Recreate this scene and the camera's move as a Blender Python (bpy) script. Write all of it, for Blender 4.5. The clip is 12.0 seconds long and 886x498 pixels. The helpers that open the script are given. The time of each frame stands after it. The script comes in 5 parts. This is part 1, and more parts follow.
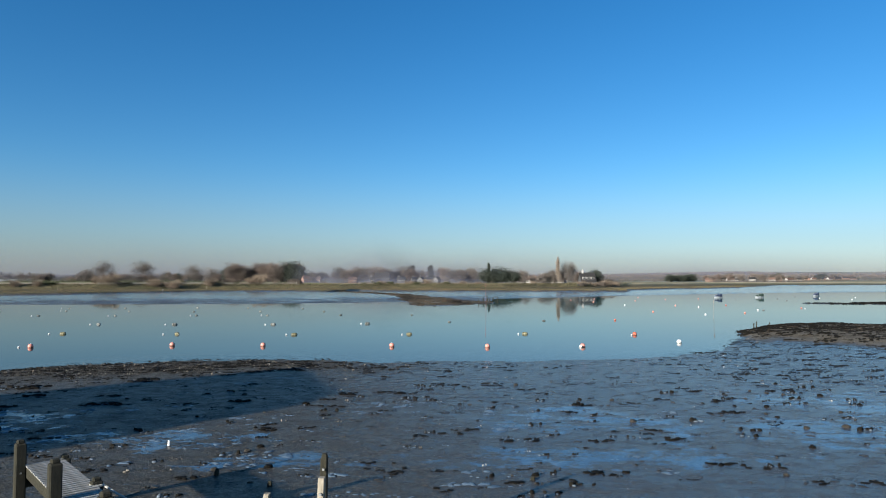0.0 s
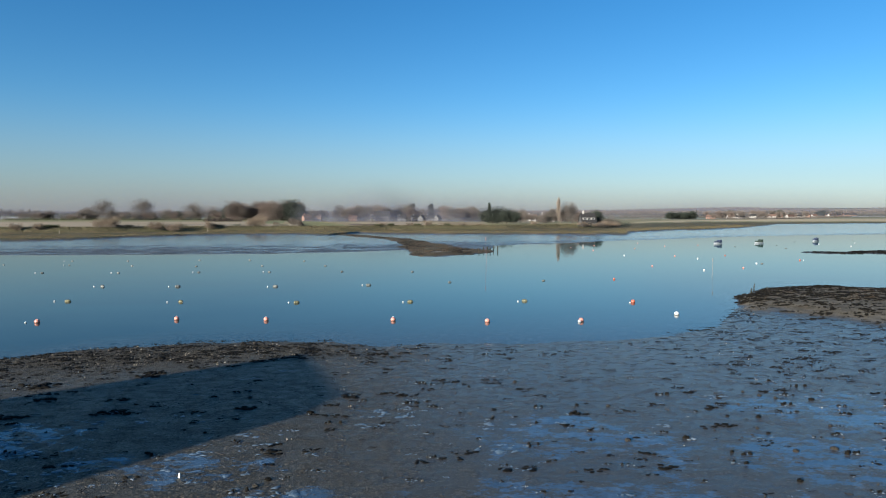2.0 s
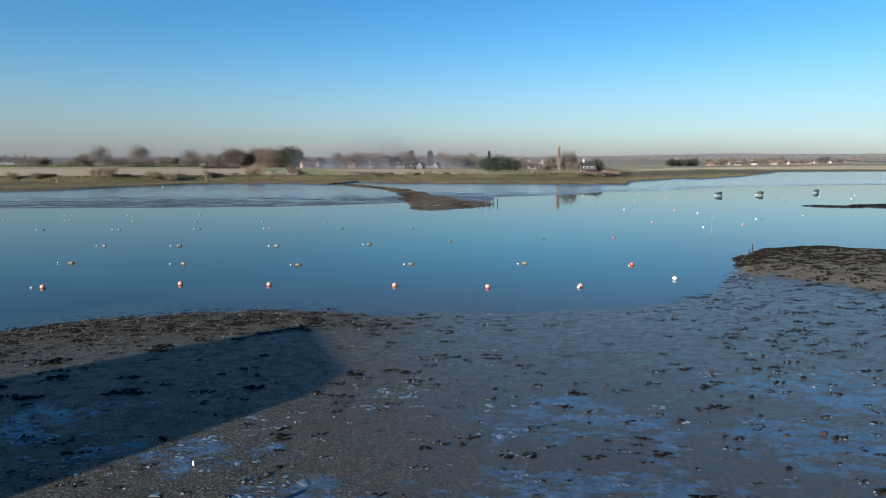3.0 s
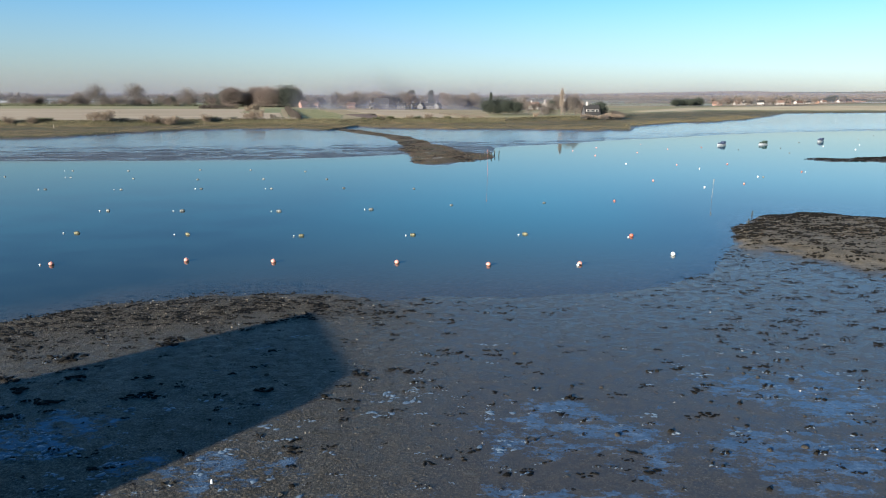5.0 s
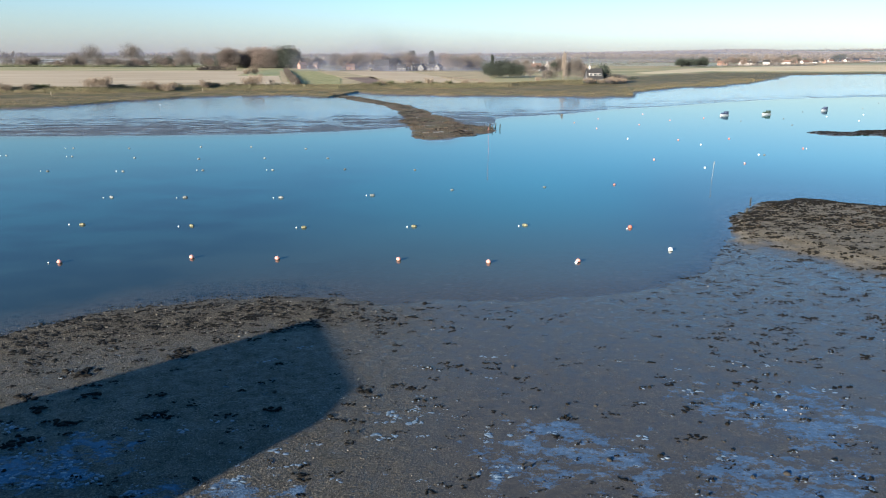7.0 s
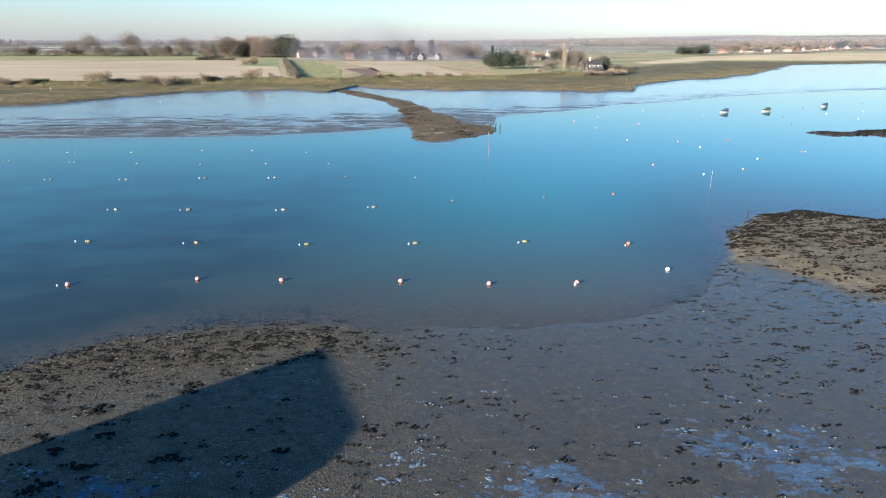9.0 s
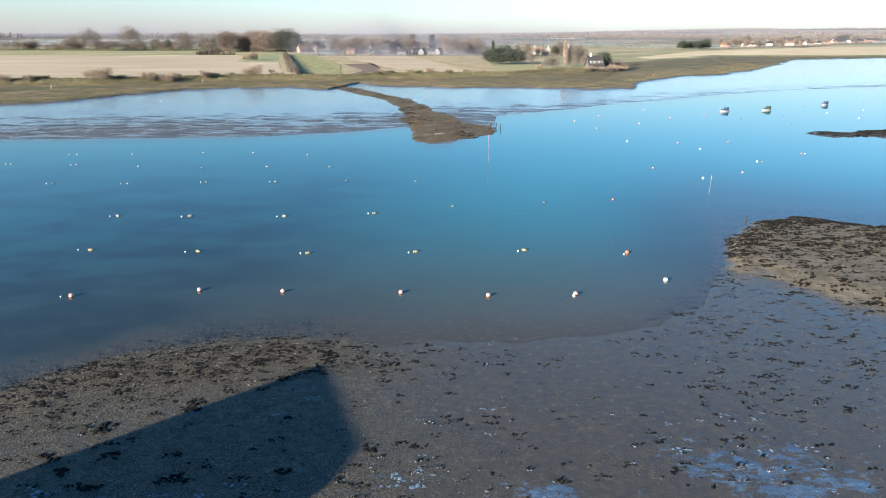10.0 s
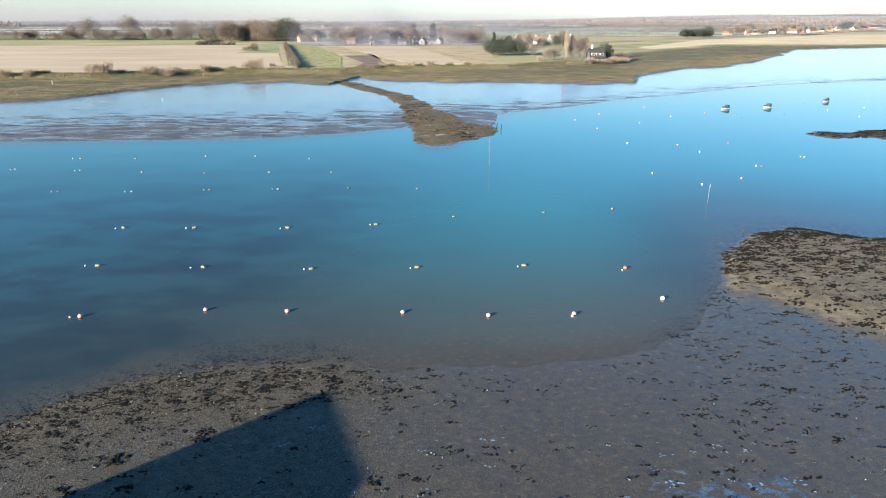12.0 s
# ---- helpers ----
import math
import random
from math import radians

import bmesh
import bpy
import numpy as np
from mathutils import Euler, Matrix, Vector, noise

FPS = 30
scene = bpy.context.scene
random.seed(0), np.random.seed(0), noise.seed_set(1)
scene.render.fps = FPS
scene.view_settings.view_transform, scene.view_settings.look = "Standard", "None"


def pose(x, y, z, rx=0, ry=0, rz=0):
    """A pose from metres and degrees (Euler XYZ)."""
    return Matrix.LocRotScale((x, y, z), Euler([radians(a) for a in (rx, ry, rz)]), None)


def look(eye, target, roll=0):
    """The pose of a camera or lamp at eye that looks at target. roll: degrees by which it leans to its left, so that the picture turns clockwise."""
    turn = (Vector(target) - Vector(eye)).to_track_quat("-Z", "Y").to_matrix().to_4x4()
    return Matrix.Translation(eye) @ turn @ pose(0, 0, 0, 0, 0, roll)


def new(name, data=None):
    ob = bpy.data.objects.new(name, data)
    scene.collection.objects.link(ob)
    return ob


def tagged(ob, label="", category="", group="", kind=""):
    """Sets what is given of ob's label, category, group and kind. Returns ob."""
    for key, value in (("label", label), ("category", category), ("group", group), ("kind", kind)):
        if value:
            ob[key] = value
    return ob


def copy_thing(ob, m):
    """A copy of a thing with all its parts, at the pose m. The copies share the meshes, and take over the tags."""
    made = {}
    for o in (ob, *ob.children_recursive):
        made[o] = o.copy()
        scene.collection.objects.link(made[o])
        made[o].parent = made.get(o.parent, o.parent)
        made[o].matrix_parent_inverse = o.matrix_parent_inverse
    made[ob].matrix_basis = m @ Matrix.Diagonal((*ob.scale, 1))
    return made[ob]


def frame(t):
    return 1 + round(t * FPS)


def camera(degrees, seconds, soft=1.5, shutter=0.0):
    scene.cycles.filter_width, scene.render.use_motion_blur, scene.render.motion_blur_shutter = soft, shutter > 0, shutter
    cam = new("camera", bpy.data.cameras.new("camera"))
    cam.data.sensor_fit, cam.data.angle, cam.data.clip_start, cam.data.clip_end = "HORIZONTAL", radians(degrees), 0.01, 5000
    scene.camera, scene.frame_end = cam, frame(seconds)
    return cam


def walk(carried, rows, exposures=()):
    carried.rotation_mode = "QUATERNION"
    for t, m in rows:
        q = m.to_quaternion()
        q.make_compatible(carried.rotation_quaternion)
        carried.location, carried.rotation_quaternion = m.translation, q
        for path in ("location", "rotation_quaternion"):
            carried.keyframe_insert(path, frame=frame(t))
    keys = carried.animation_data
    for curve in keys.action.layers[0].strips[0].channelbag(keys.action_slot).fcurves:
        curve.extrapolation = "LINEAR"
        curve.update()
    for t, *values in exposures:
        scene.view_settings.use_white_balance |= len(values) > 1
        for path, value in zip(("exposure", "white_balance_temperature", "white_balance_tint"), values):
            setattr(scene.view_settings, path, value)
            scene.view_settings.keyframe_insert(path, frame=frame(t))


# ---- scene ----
cam = camera(69.0, 12.0, soft=1.1)
# seconds, eye x y z, pitch, yaw, roll
ROWS = [
    (0, 1.297, 0.526, 4.292, 2.8, 0.9, 0.01),
    (0.5, 1.298, 0.517, 4.917, 2.72, 0.91, -0.02),
    (1, 1.324, 0.514, 5.566, 1.83, 0.92, -0.06),
    (1.5, 1.344, 0.504, 6.226, -0.44, 0.94, -0.06),
    (2, 1.295, 0.474, 6.898, -2.91, 0.94, -0.04),
    (2.5, 1.216, 0.431, 7.565, -5.34, 0.88, 0.01),
    (3, 1.171, 0.382, 8.226, -7.68, 0.86, 0.04),
    (5, 1.107, 0.297, 10.862, -13.07, 0.92, 0.12),
    (5.5, 1.1, 0.293, 11.517, -14.11, 0.92, 0.12),
    (6, 1.106, 0.28, 12.159, -15.03, 0.94, 0.09),
    (6.5, 1.114, 0.251, 12.816, -15.85, 0.97, 0.08),
    (7, 1.111, 0.229, 13.463, -16.54, 1., 0.06),
    (9, 1.029, 0.179, 16., -17.65, 1., -0.02),
    (9.5, 1.064, 0.185, 16.667, -17.93, 1.04, -0.02),
    (10, 1.09, 0.195, 17.323, -18.21, 1.06, -0.03),
    (10.5, 1.077, 0.166, 17.969, -18.48, 1.07, -0.04),
    (11, 1.066, 0.139, 18.618, -18.75, 1.08, -0.06),
    (11.5, 1.079, 0.144, 19.255, -19.03, 1.11, -0.08),
    (12, 1.093, 0.139, 19.849, -19.28, 1.16, -0.12),
]
walk(cam, [(t, pose(x, y, z, 90 + pitch, 0, yaw) @ pose(0, 0, 0, 0, 0, roll)) for t, x, y, z, pitch, yaw, roll in ROWS],
     exposures=[(0.0, 1.34, 5700, 6), (2.5, 1.39, 5800, 6), (5.5, 1.85, 5880, 8), (7.0, 2.09, 5920, 8), (9.5, 2.31, 6050, 8), (12.0, 2.47, 6150, 8)])

# ---- light ----
SUN_AZ, SUN_EL = 43.0, 14.5  # the shadows fall 43 degrees to the right of straight ahead
world = bpy.data.worlds.new("sky")
scene.world = world
world.use_nodes = True
wn = world.node_tree.nodes
sky = wn.new("ShaderNodeTexSky")
sky.sky_type, sky.sun_disc = "NISHITA", False
sky.sun_elevation, sky.sun_rotation = radians(SUN_EL), radians(180 + SUN_AZ)
sky.air_density, sky.dust_density, sky.ozone_density = 1.0, 0.15, 3.6
wn["Background"].inputs["Strength"].default_value = 0.054
rich = wn.new("ShaderNodeHueSaturation")
rich.inputs["Saturation"].default_value = 1.22
world.node_tree.links.new(sky.outputs[0], rich.inputs["Color"])
# low winter haze, put into the sky colour, greys it all round the horizon
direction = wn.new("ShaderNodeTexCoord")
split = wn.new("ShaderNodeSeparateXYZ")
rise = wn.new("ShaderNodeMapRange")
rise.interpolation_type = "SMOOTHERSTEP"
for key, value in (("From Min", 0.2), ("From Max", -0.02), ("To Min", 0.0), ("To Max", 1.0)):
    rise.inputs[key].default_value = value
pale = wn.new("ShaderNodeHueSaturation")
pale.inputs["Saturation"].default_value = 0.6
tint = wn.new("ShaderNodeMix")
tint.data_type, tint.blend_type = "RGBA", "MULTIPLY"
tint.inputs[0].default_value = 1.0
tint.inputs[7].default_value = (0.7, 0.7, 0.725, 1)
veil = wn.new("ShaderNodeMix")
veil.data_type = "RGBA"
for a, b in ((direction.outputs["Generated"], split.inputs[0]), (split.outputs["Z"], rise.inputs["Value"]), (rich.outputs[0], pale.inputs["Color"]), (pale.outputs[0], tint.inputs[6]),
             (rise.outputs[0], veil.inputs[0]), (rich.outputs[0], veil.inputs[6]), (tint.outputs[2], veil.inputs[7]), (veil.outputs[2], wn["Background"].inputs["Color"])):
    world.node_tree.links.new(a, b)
sun_dir = Vector((math.sin(radians(SUN_AZ)) * math.cos(radians(SUN_EL)), math.cos(radians(SUN_AZ)) * math.cos(radians(SUN_EL)), -math.sin(radians(SUN_EL))))
sun_data = bpy.data.lights.new("sun", "SUN")
sun_data.energy, sun_data.angle, sun_data.color = 5.0, radians(0.53), (1.0, 0.86, 0.68)
sun = new("sun", sun_data)
sun.matrix_world = look((0, 0, 60), Vector((0, 0, 60)) + sun_dir)

# ---- materials ----
def mat(name, rough=0.8, metal=0.0, spec=0.5):
    m = bpy.data.materials.new(name)
    m.use_nodes = True
    b = m.node_tree.nodes["Principled BSDF"]
    b.inputs["Roughness"].default_value = rough
    b.inputs["Metallic"].default_value = metal
    b.inputs["Specular IOR Level"].default_value = spec
    return m


def node(m, kind, **sets):
    n = m.node_tree.nodes.new("ShaderNode" + kind)
    for key, value in sets.items():
        n.inputs[key].default_value = value
    return n


def wire(m, a, b):
    m.node_tree.links.new(a, b)


def bsdf(m):
    return m.node_tree.nodes["Principled BSDF"]


def position(m):
    return node(m, "NewGeometry").outputs["Position"]


def noise_tex(m, scale, detail=6.0, rough=0.6, vec=None, stretch=None):
    n = node(m, "TexNoise", Scale=scale, Detail=detail, Roughness=rough)
    vec = vec or position(m)
    if stretch:
        mp = node(m, "Mapping", Scale=stretch)
        wire(m, vec, mp.inputs["Vector"])
        vec = mp.outputs[0]
    wire(m, vec, n.inputs["Vector"])
    return n.outputs["Fac"]


def ramp(m, fac, stops):
    r = node(m, "ValToRGB")
    e = r.color_ramp.elements
    while len(e) < len(stops):
        e.new(0.5)
    for el, (p, c) in zip(e, stops):
        el.position = p
        el.color = (*c, 1) if len(c) == 3 else c
    wire(m, fac, r.inputs["Fac"])
    return r.outputs["Color"]


def grey(v):
    return (v, v, v)


def mixc(m, fac, a, b):
    n = m.node_tree.nodes.new("ShaderNodeMix")
    n.data_type = "RGBA"
    for sock, v in ((n.inputs[0], fac), (n.inputs[6], a), (n.inputs[7], b)):
        if isinstance(v, bpy.types.NodeSocket):
            wire(m, v, sock)
        elif sock == n.inputs[0]:
            sock.default_value = v
        else:
            sock.default_value = (*v, 1)
    return n.outputs[2]


def maths(m, op, a, b=0.0, clamp=False):
    n = m.node_tree.nodes.new("ShaderNodeMath")
    n.operation, n.use_clamp = op, clamp
    for sock, v in zip(n.inputs, (a, b)):
        if isinstance(v, bpy.types.NodeSocket):
            wire(m, v, sock)
        else:
            sock.default_value = v
    return n.outputs[0]


def attr(m, name):
    n = node(m, "Attribute")
    n.attribute_name = name
    return n.outputs["Fac"]


def bump(m, height, strength=0.4, distance=0.05, onto=None):
    n = node(m, "Bump", Strength=strength, Distance=distance)
    wire(m, height, n.inputs["Height"])
    if onto:
        wire(m, onto, n.inputs["Normal"])
    else:
        wire(m, n.outputs[0], bsdf(m).inputs["Normal"])
    return n.outputs[0]


def speckled(name, dark, light, scale=3.0, rough=0.85, relief=0.3, depth=0.02, spec=0.3, metal=0.0, stretch=None, vary=0.15):
    """A surface with two scales of variation and a slight difference from piece to piece."""
    m = mat(name, rough, metal, spec)
    coord = node(m, "TexCoord").outputs["Object"]
    fine = noise_tex(m, scale * 6, 4, 0.65, coord, stretch)
    broad = noise_tex(m, scale, 3, 0.5, coord, stretch)
    both = maths(m, "ADD", maths(m, "MULTIPLY", fine, 0.5), maths(m, "MULTIPLY", broad, 0.5))
    col = ramp(m, both, [(0.32, dark), (0.68, light)])
    info = node(m, "ObjectInfo")
    island = node(m, "NewGeometry").outputs["Random Per Island"]
    tone = maths(m, "ADD", maths(m, "MULTIPLY", maths(m, "ADD", maths(m, "MULTIPLY", info.outputs["Random"], 0.6), maths(m, "MULTIPLY", island, 0.4)), 2 * vary), 1 - vary)
    hsv = node(m, "HueSaturation")
    wire(m, col, hsv.inputs["Color"])
    wire(m, tone, hsv.inputs["Value"])
    wire(m, hsv.outputs[0], bsdf(m).inputs["Base Color"])
    bump(m, fine, relief, depth)
    return m


def plain(name, colour, rough=0.5, metal=0.0, spec=0.5):
    return speckled(name, tuple(c * 0.82 for c in colour), tuple(min(1, c * 1.12) for c in colour), 4.0, rough, 0.12, 0.004, spec, metal, vary=0.06)


# ---- the lie of the land ----
def line(*pairs):
    return np.array(pairs[0::2], float), np.array(pairs[1::2], float)


NEAR_SHORE = line(-400, -60, -80, 14, -45, 21, -30, 24.5, -22.4, 28.7, -18.7, 31.9, -16, 33.3, -13, 34.2, -9.5, 34.5, -6.5, 34.4, -1, 34.3, 4, 34.4, 8, 35.2,
                  14, 36.8, 17.5, 39.5, 22.2, 47.2, 25.5, 55.5, 30.5, 61.8, 36, 63.8, 42, 61, 60, 53, 90, 44, 400, -60)
FAR_SHORE = line(-900, 60, -200, 98, -120, 110, -81, 114.7, -51, 116.7, -36, 119.3, -21.4, 124, -11, 130.5, -8, 134, -6.4, 119, -3.4, 111, 0.4, 112, 3.5, 119.7,
                 7, 128, 9.5, 138, 10.5, 150, 13.6, 156, 28, 165, 47, 183, 67, 196, 90, 214, 116, 230, 157, 244, 250, 262, 900, 300)
MARSH_EDGE = line(-900, 130, -160, 163, -118, 171, -106, 182, -98, 203, -90, 222, -75, 229, -55, 229.5, -42, 223, -36, 252, -20, 236, 5, 229, 39, 229, 55, 225, 62.7, 227,
                  69.5, 250, 95, 291, 127, 317, 160, 360, 199, 415, 260, 520, 350, 556, 900, 640)
SEA_WALL = line(-900, 160, -167, 242, -134, 244, -111, 258, -81, 271, -56, 270, -46, 270, -25, 284, 24, 294, 54, 328, 71, 332, 120, 452, 227, 580, 360, 590, 900, 700)
BACK_SHEEN = line(-900, 60, -200, 98, -81, 114.7, -36, 119.3, -11, 131, 13.6, 156, 47, 183, 90, 214, 157, 244, 900, 300)
GROYNE = [(-41, 237, 4.0), (-16, 189, 3.6), (-8.5, 164, 4.0), (-4, 140, 6.5), (1.5, 126, 8.0), (-2.5, 116, 4.5)]


# sheets of icy film on the near mud: middle and reach
FILM = [(5.2, 19.5, 4.2, 3.6), (14.5, 22.6, 5.5, 3.6), (11.5, 18.5, 6.0, 3.0), (-12.2, 18.8, 3.6, 2.6), (-6.5, 17.2, 4.5, 1.6), (-3.0, 15.0, 3.0, 1.4), (4.0, 15.5, 7.0, 1.6)]


def wobble(x, y, size, seed=0.0):
    """Smooth irregular waves between about -1 and 1."""
    a, b = x / size + seed * 1.7, y / size - seed * 2.3
    return (np.sin(1.3 * a + 0.7 * b + 1.9 * np.sin(0.6 * b + seed)) + np.sin(0.8 * b - 1.1 * a + 1.7 * np.sin(0.7 * a + 2 * seed))
            + 0.6 * np.sin(2.3 * a + 0.4 + np.sin(1.9 * b)) * np.cos(2.1 * b + seed)) / 2.6


def ease(v, lo, hi):
    t = np.clip((v - lo) / (hi - lo), 0, 1)
    return t * t * (3 - 2 * t)


def groyne_mask(x, y):
    best = np.full(np.shape(x), -9.0)
    for (ax, ay, aw), (bx, by, bw) in zip(GROYNE, GROYNE[1:]):
        t = np.clip(((x - ax) * (bx - ax) + (y - ay) * (by - ay)) / ((bx - ax) ** 2 + (by - ay) ** 2), 0, 1)
        away = np.hypot(x - ax - t * (bx - ax), (y - ay - t * (by - ay)) * 0.8)
        best = np.maximum(best, 1 - away / (aw + t * (bw - aw)))
    return best


def spit_mask(x, y):
    """The weedy shingle bank that runs off to the right."""
    low = np.interp(x, (20, 22, 25, 27.5, 32, 40, 90), (52, 48, 43.5, 39.5, 34, 29, 24))
    return np.where(x > 20, (y - low) / 5.0, -1)


def lie(x, y):
    """Height of the ground and, by name, how far each kind of cover holds there."""
    rag = 0.7 * wobble(x, y, 2.3, 1) + 0.5 * wobble(x, y, 0.9, 2)
    d1 = np.interp(x, *NEAR_SHORE) - y + rag * 0.8
    far = 0.6 * wobble(x, y, 7, 3) + 0.4 * wobble(x, y, 2.5, 4)
    d2 = y - np.interp(x, *FAR_SHORE) + far
    d3 = y - np.interp(x, *MARSH_EDGE) + 5 * wobble(x, y, 13, 5) + 2.5 * wobble(x, y, 4.7, 6)
    d4 = y - np.interp(x, *SEA_WALL)
    bed = -1.4 + 0 * x
    near = np.where(d1 > 0, 0.02 + 0.012 * d1, np.maximum(0.02 + d1 * (0.03 + 0.1 * ease(x, 22, 26)), -1.4))
    near = near + np.where(d1 > 0, 0.010 * wobble(x, y, 1.7, 7) + 0.008 * wobble(x, y, 0.55, 8), 0)
    flat = np.where(d2 > 0, np.minimum(0.03 + 0.006 * d2, 0.35), np.maximum(0.03 + 0.06 * d2, -1.4))
    h = np.maximum(np.maximum(bed, near), flat)
    spit = spit_mask(x, y) + 0.25 * wobble(x, y, 2.1, 9) + 0.2 * wobble(x, y, 0.7, 4)
    spit = np.minimum(spit, d1 * 0.6)
    h = h + 0.32 * ease(spit, 0.0, 1.8) * (y > 20)
    gro = groyne_mask(x, y) + 0.2 * wobble(x, y, 3.1, 10) + 0.12 * wobble(x, y, 1.2, 6)
    h = np.maximum(h, np.where(gro > 0, 0.02 + 0.26 * ease(gro, 0, 0.9) + 0.05 * wobble(x, y, 0.8, 3), -9))
    isl = 1 - np.hypot((x - 112) / 43, (y - 123 + 0.04 * (x - 70)) / 9.5) + 0.15 * wobble(x, y, 4, 11)
    h = np.maximum(h, np.where(isl > 0, 0.02 + 0.5 * ease(isl, 0, 0.8), -9))
    marsh = ease(d3, 0, 3)
    h = np.where(d3 > 0, np.maximum(h, 0.35 + 0.55 * marsh + 0.12 * wobble(x, y, 3.3, 12)), h)
    field = ease(d4, -6, 4)
    h = h + (2.0 - h) * field * (d4 > -6)
    h = h + 0.9 * np.exp(-((d4 - 1) / 3.2) ** 2) * (x < 75)
    quay = ease(-y, -7.0 + 0.0 * x, -6.6 + 0.0 * x) * ease(-x, 6, 7)
    h = h + (1.6 - h) * np.where(quay > 0, quay, 0)
    rear = ease(-y, 6, 9)
    h = h + (1.6 - h) * np.where(rear > 0, rear, 0)
    h = h + 6 * ease(y, 1050, 2000) + 14 * ease(y, 1800, 3300)
    h = h + ease(y, 3000, 5600) * (8 + 52 * ease(x, -600, 3500) + 10 * wobble(x, y, 700, 2))
    weed = np.clip(1.25 - np.abs(d1 - 1.8 - 1.6 * wobble(x, y, 5, 1)) / (2.6 + 1.6 * ease(-x, 6, 16)), 0, 1) * (x < 3) * ease(-x, -3, 9)
    film = 0 * x
    for cx, cy, rx, ry in FILM:
        film = np.maximum(film, 1 - np.hypot((x - cx) / rx, (y - cy) / ry))
    film = film + np.where(film > 0, 0.3 * wobble(x, y, 0.9, 5) + 0.2 * wobble(x, y, 0.35, 9), 0)
    sheen = ease(y - np.interp(x, *BACK_SHEEN) + far + 22 * ease(x, -5, 30), 4, 60) * (1 - ease(d3, -4, 0))
    wet = np.maximum(ease(x + 0.25 * (y - 20) + 1.5 * wobble(x, y, 4, 2), -7.0, 4.0), ease(d2, -1, 1))
    # left water is darkened for the dimmer sky it mirrors, besides real murky shallows
    cover = dict(plain=ease(y, 900, 1100), murk_dim_sky=np.maximum(ease(-x + 0.1 * y + 4 * wobble(x, y, 19, 3), -6, 26) * ease(-y, -140, -50), 0.55 * ease(x + 2 * wobble(x, y, 6, 4), 9, 24) * ease(-y, -95, -50)), wet=wet, film=ease(film, 0, 0.7), sheen=sheen, far=ease(d2, -1, 1), weed=np.clip(weed, 0, 1), spit=ease(spit + 0.3 * wobble(x, y, 0.9, 5), -0.6, 1.1), stones=ease(gro, 0, 0.15), islet=ease(isl, 0, 0.1), marsh=marsh * (1 - field) * (d3 > 0), field=field * (d4 > -6), near=ease(d1, -2, 1), deep=np.clip(-d1 / 36, 0, 1) * ease(-d2, 0, 10))
    return h, cover


def height(x, y):
    return float(lie(np.array([float(x)]), np.array([float(y)]))[0][0])


def sheet(name, xs, ys, zfun, material, attrs=()):
    gx, gy = np.meshgrid(xs, ys)
    x, y = gx.ravel(), gy.ravel()
    z, cover = zfun(x, y)
    nx, ny = len(xs), len(ys)
    i = (np.arange(ny - 1)[:, None] * nx + np.arange(nx - 1)[None, :]).ravel()
    quads = np.stack([i, i + 1, i + nx + 1, i + nx], 1).astype(np.int32)
    me = bpy.data.meshes.new(name)
    me.vertices.add(len(x))
    me.vertices.foreach_set("co", np.stack([x, y, z], 1).astype(np.float32).ravel())
    me.loops.add(quads.size)
    me.loops.foreach_set("vertex_index", quads.ravel())
    me.polygons.add(len(quads))
    me.polygons.foreach_set("loop_start", np.arange(0, quads.size, 4, dtype=np.int32))
    me.polygons.foreach_set("use_smooth", np.ones(len(quads), bool))
    me.update(calc_edges=True)
    for key in attrs:
        a = me.attributes.new(key, "FLOAT", "POINT")
        a.data.foreach_set("value", cover[key].astype(np.float32))
    me.materials.append(material)
    return new(name, me)


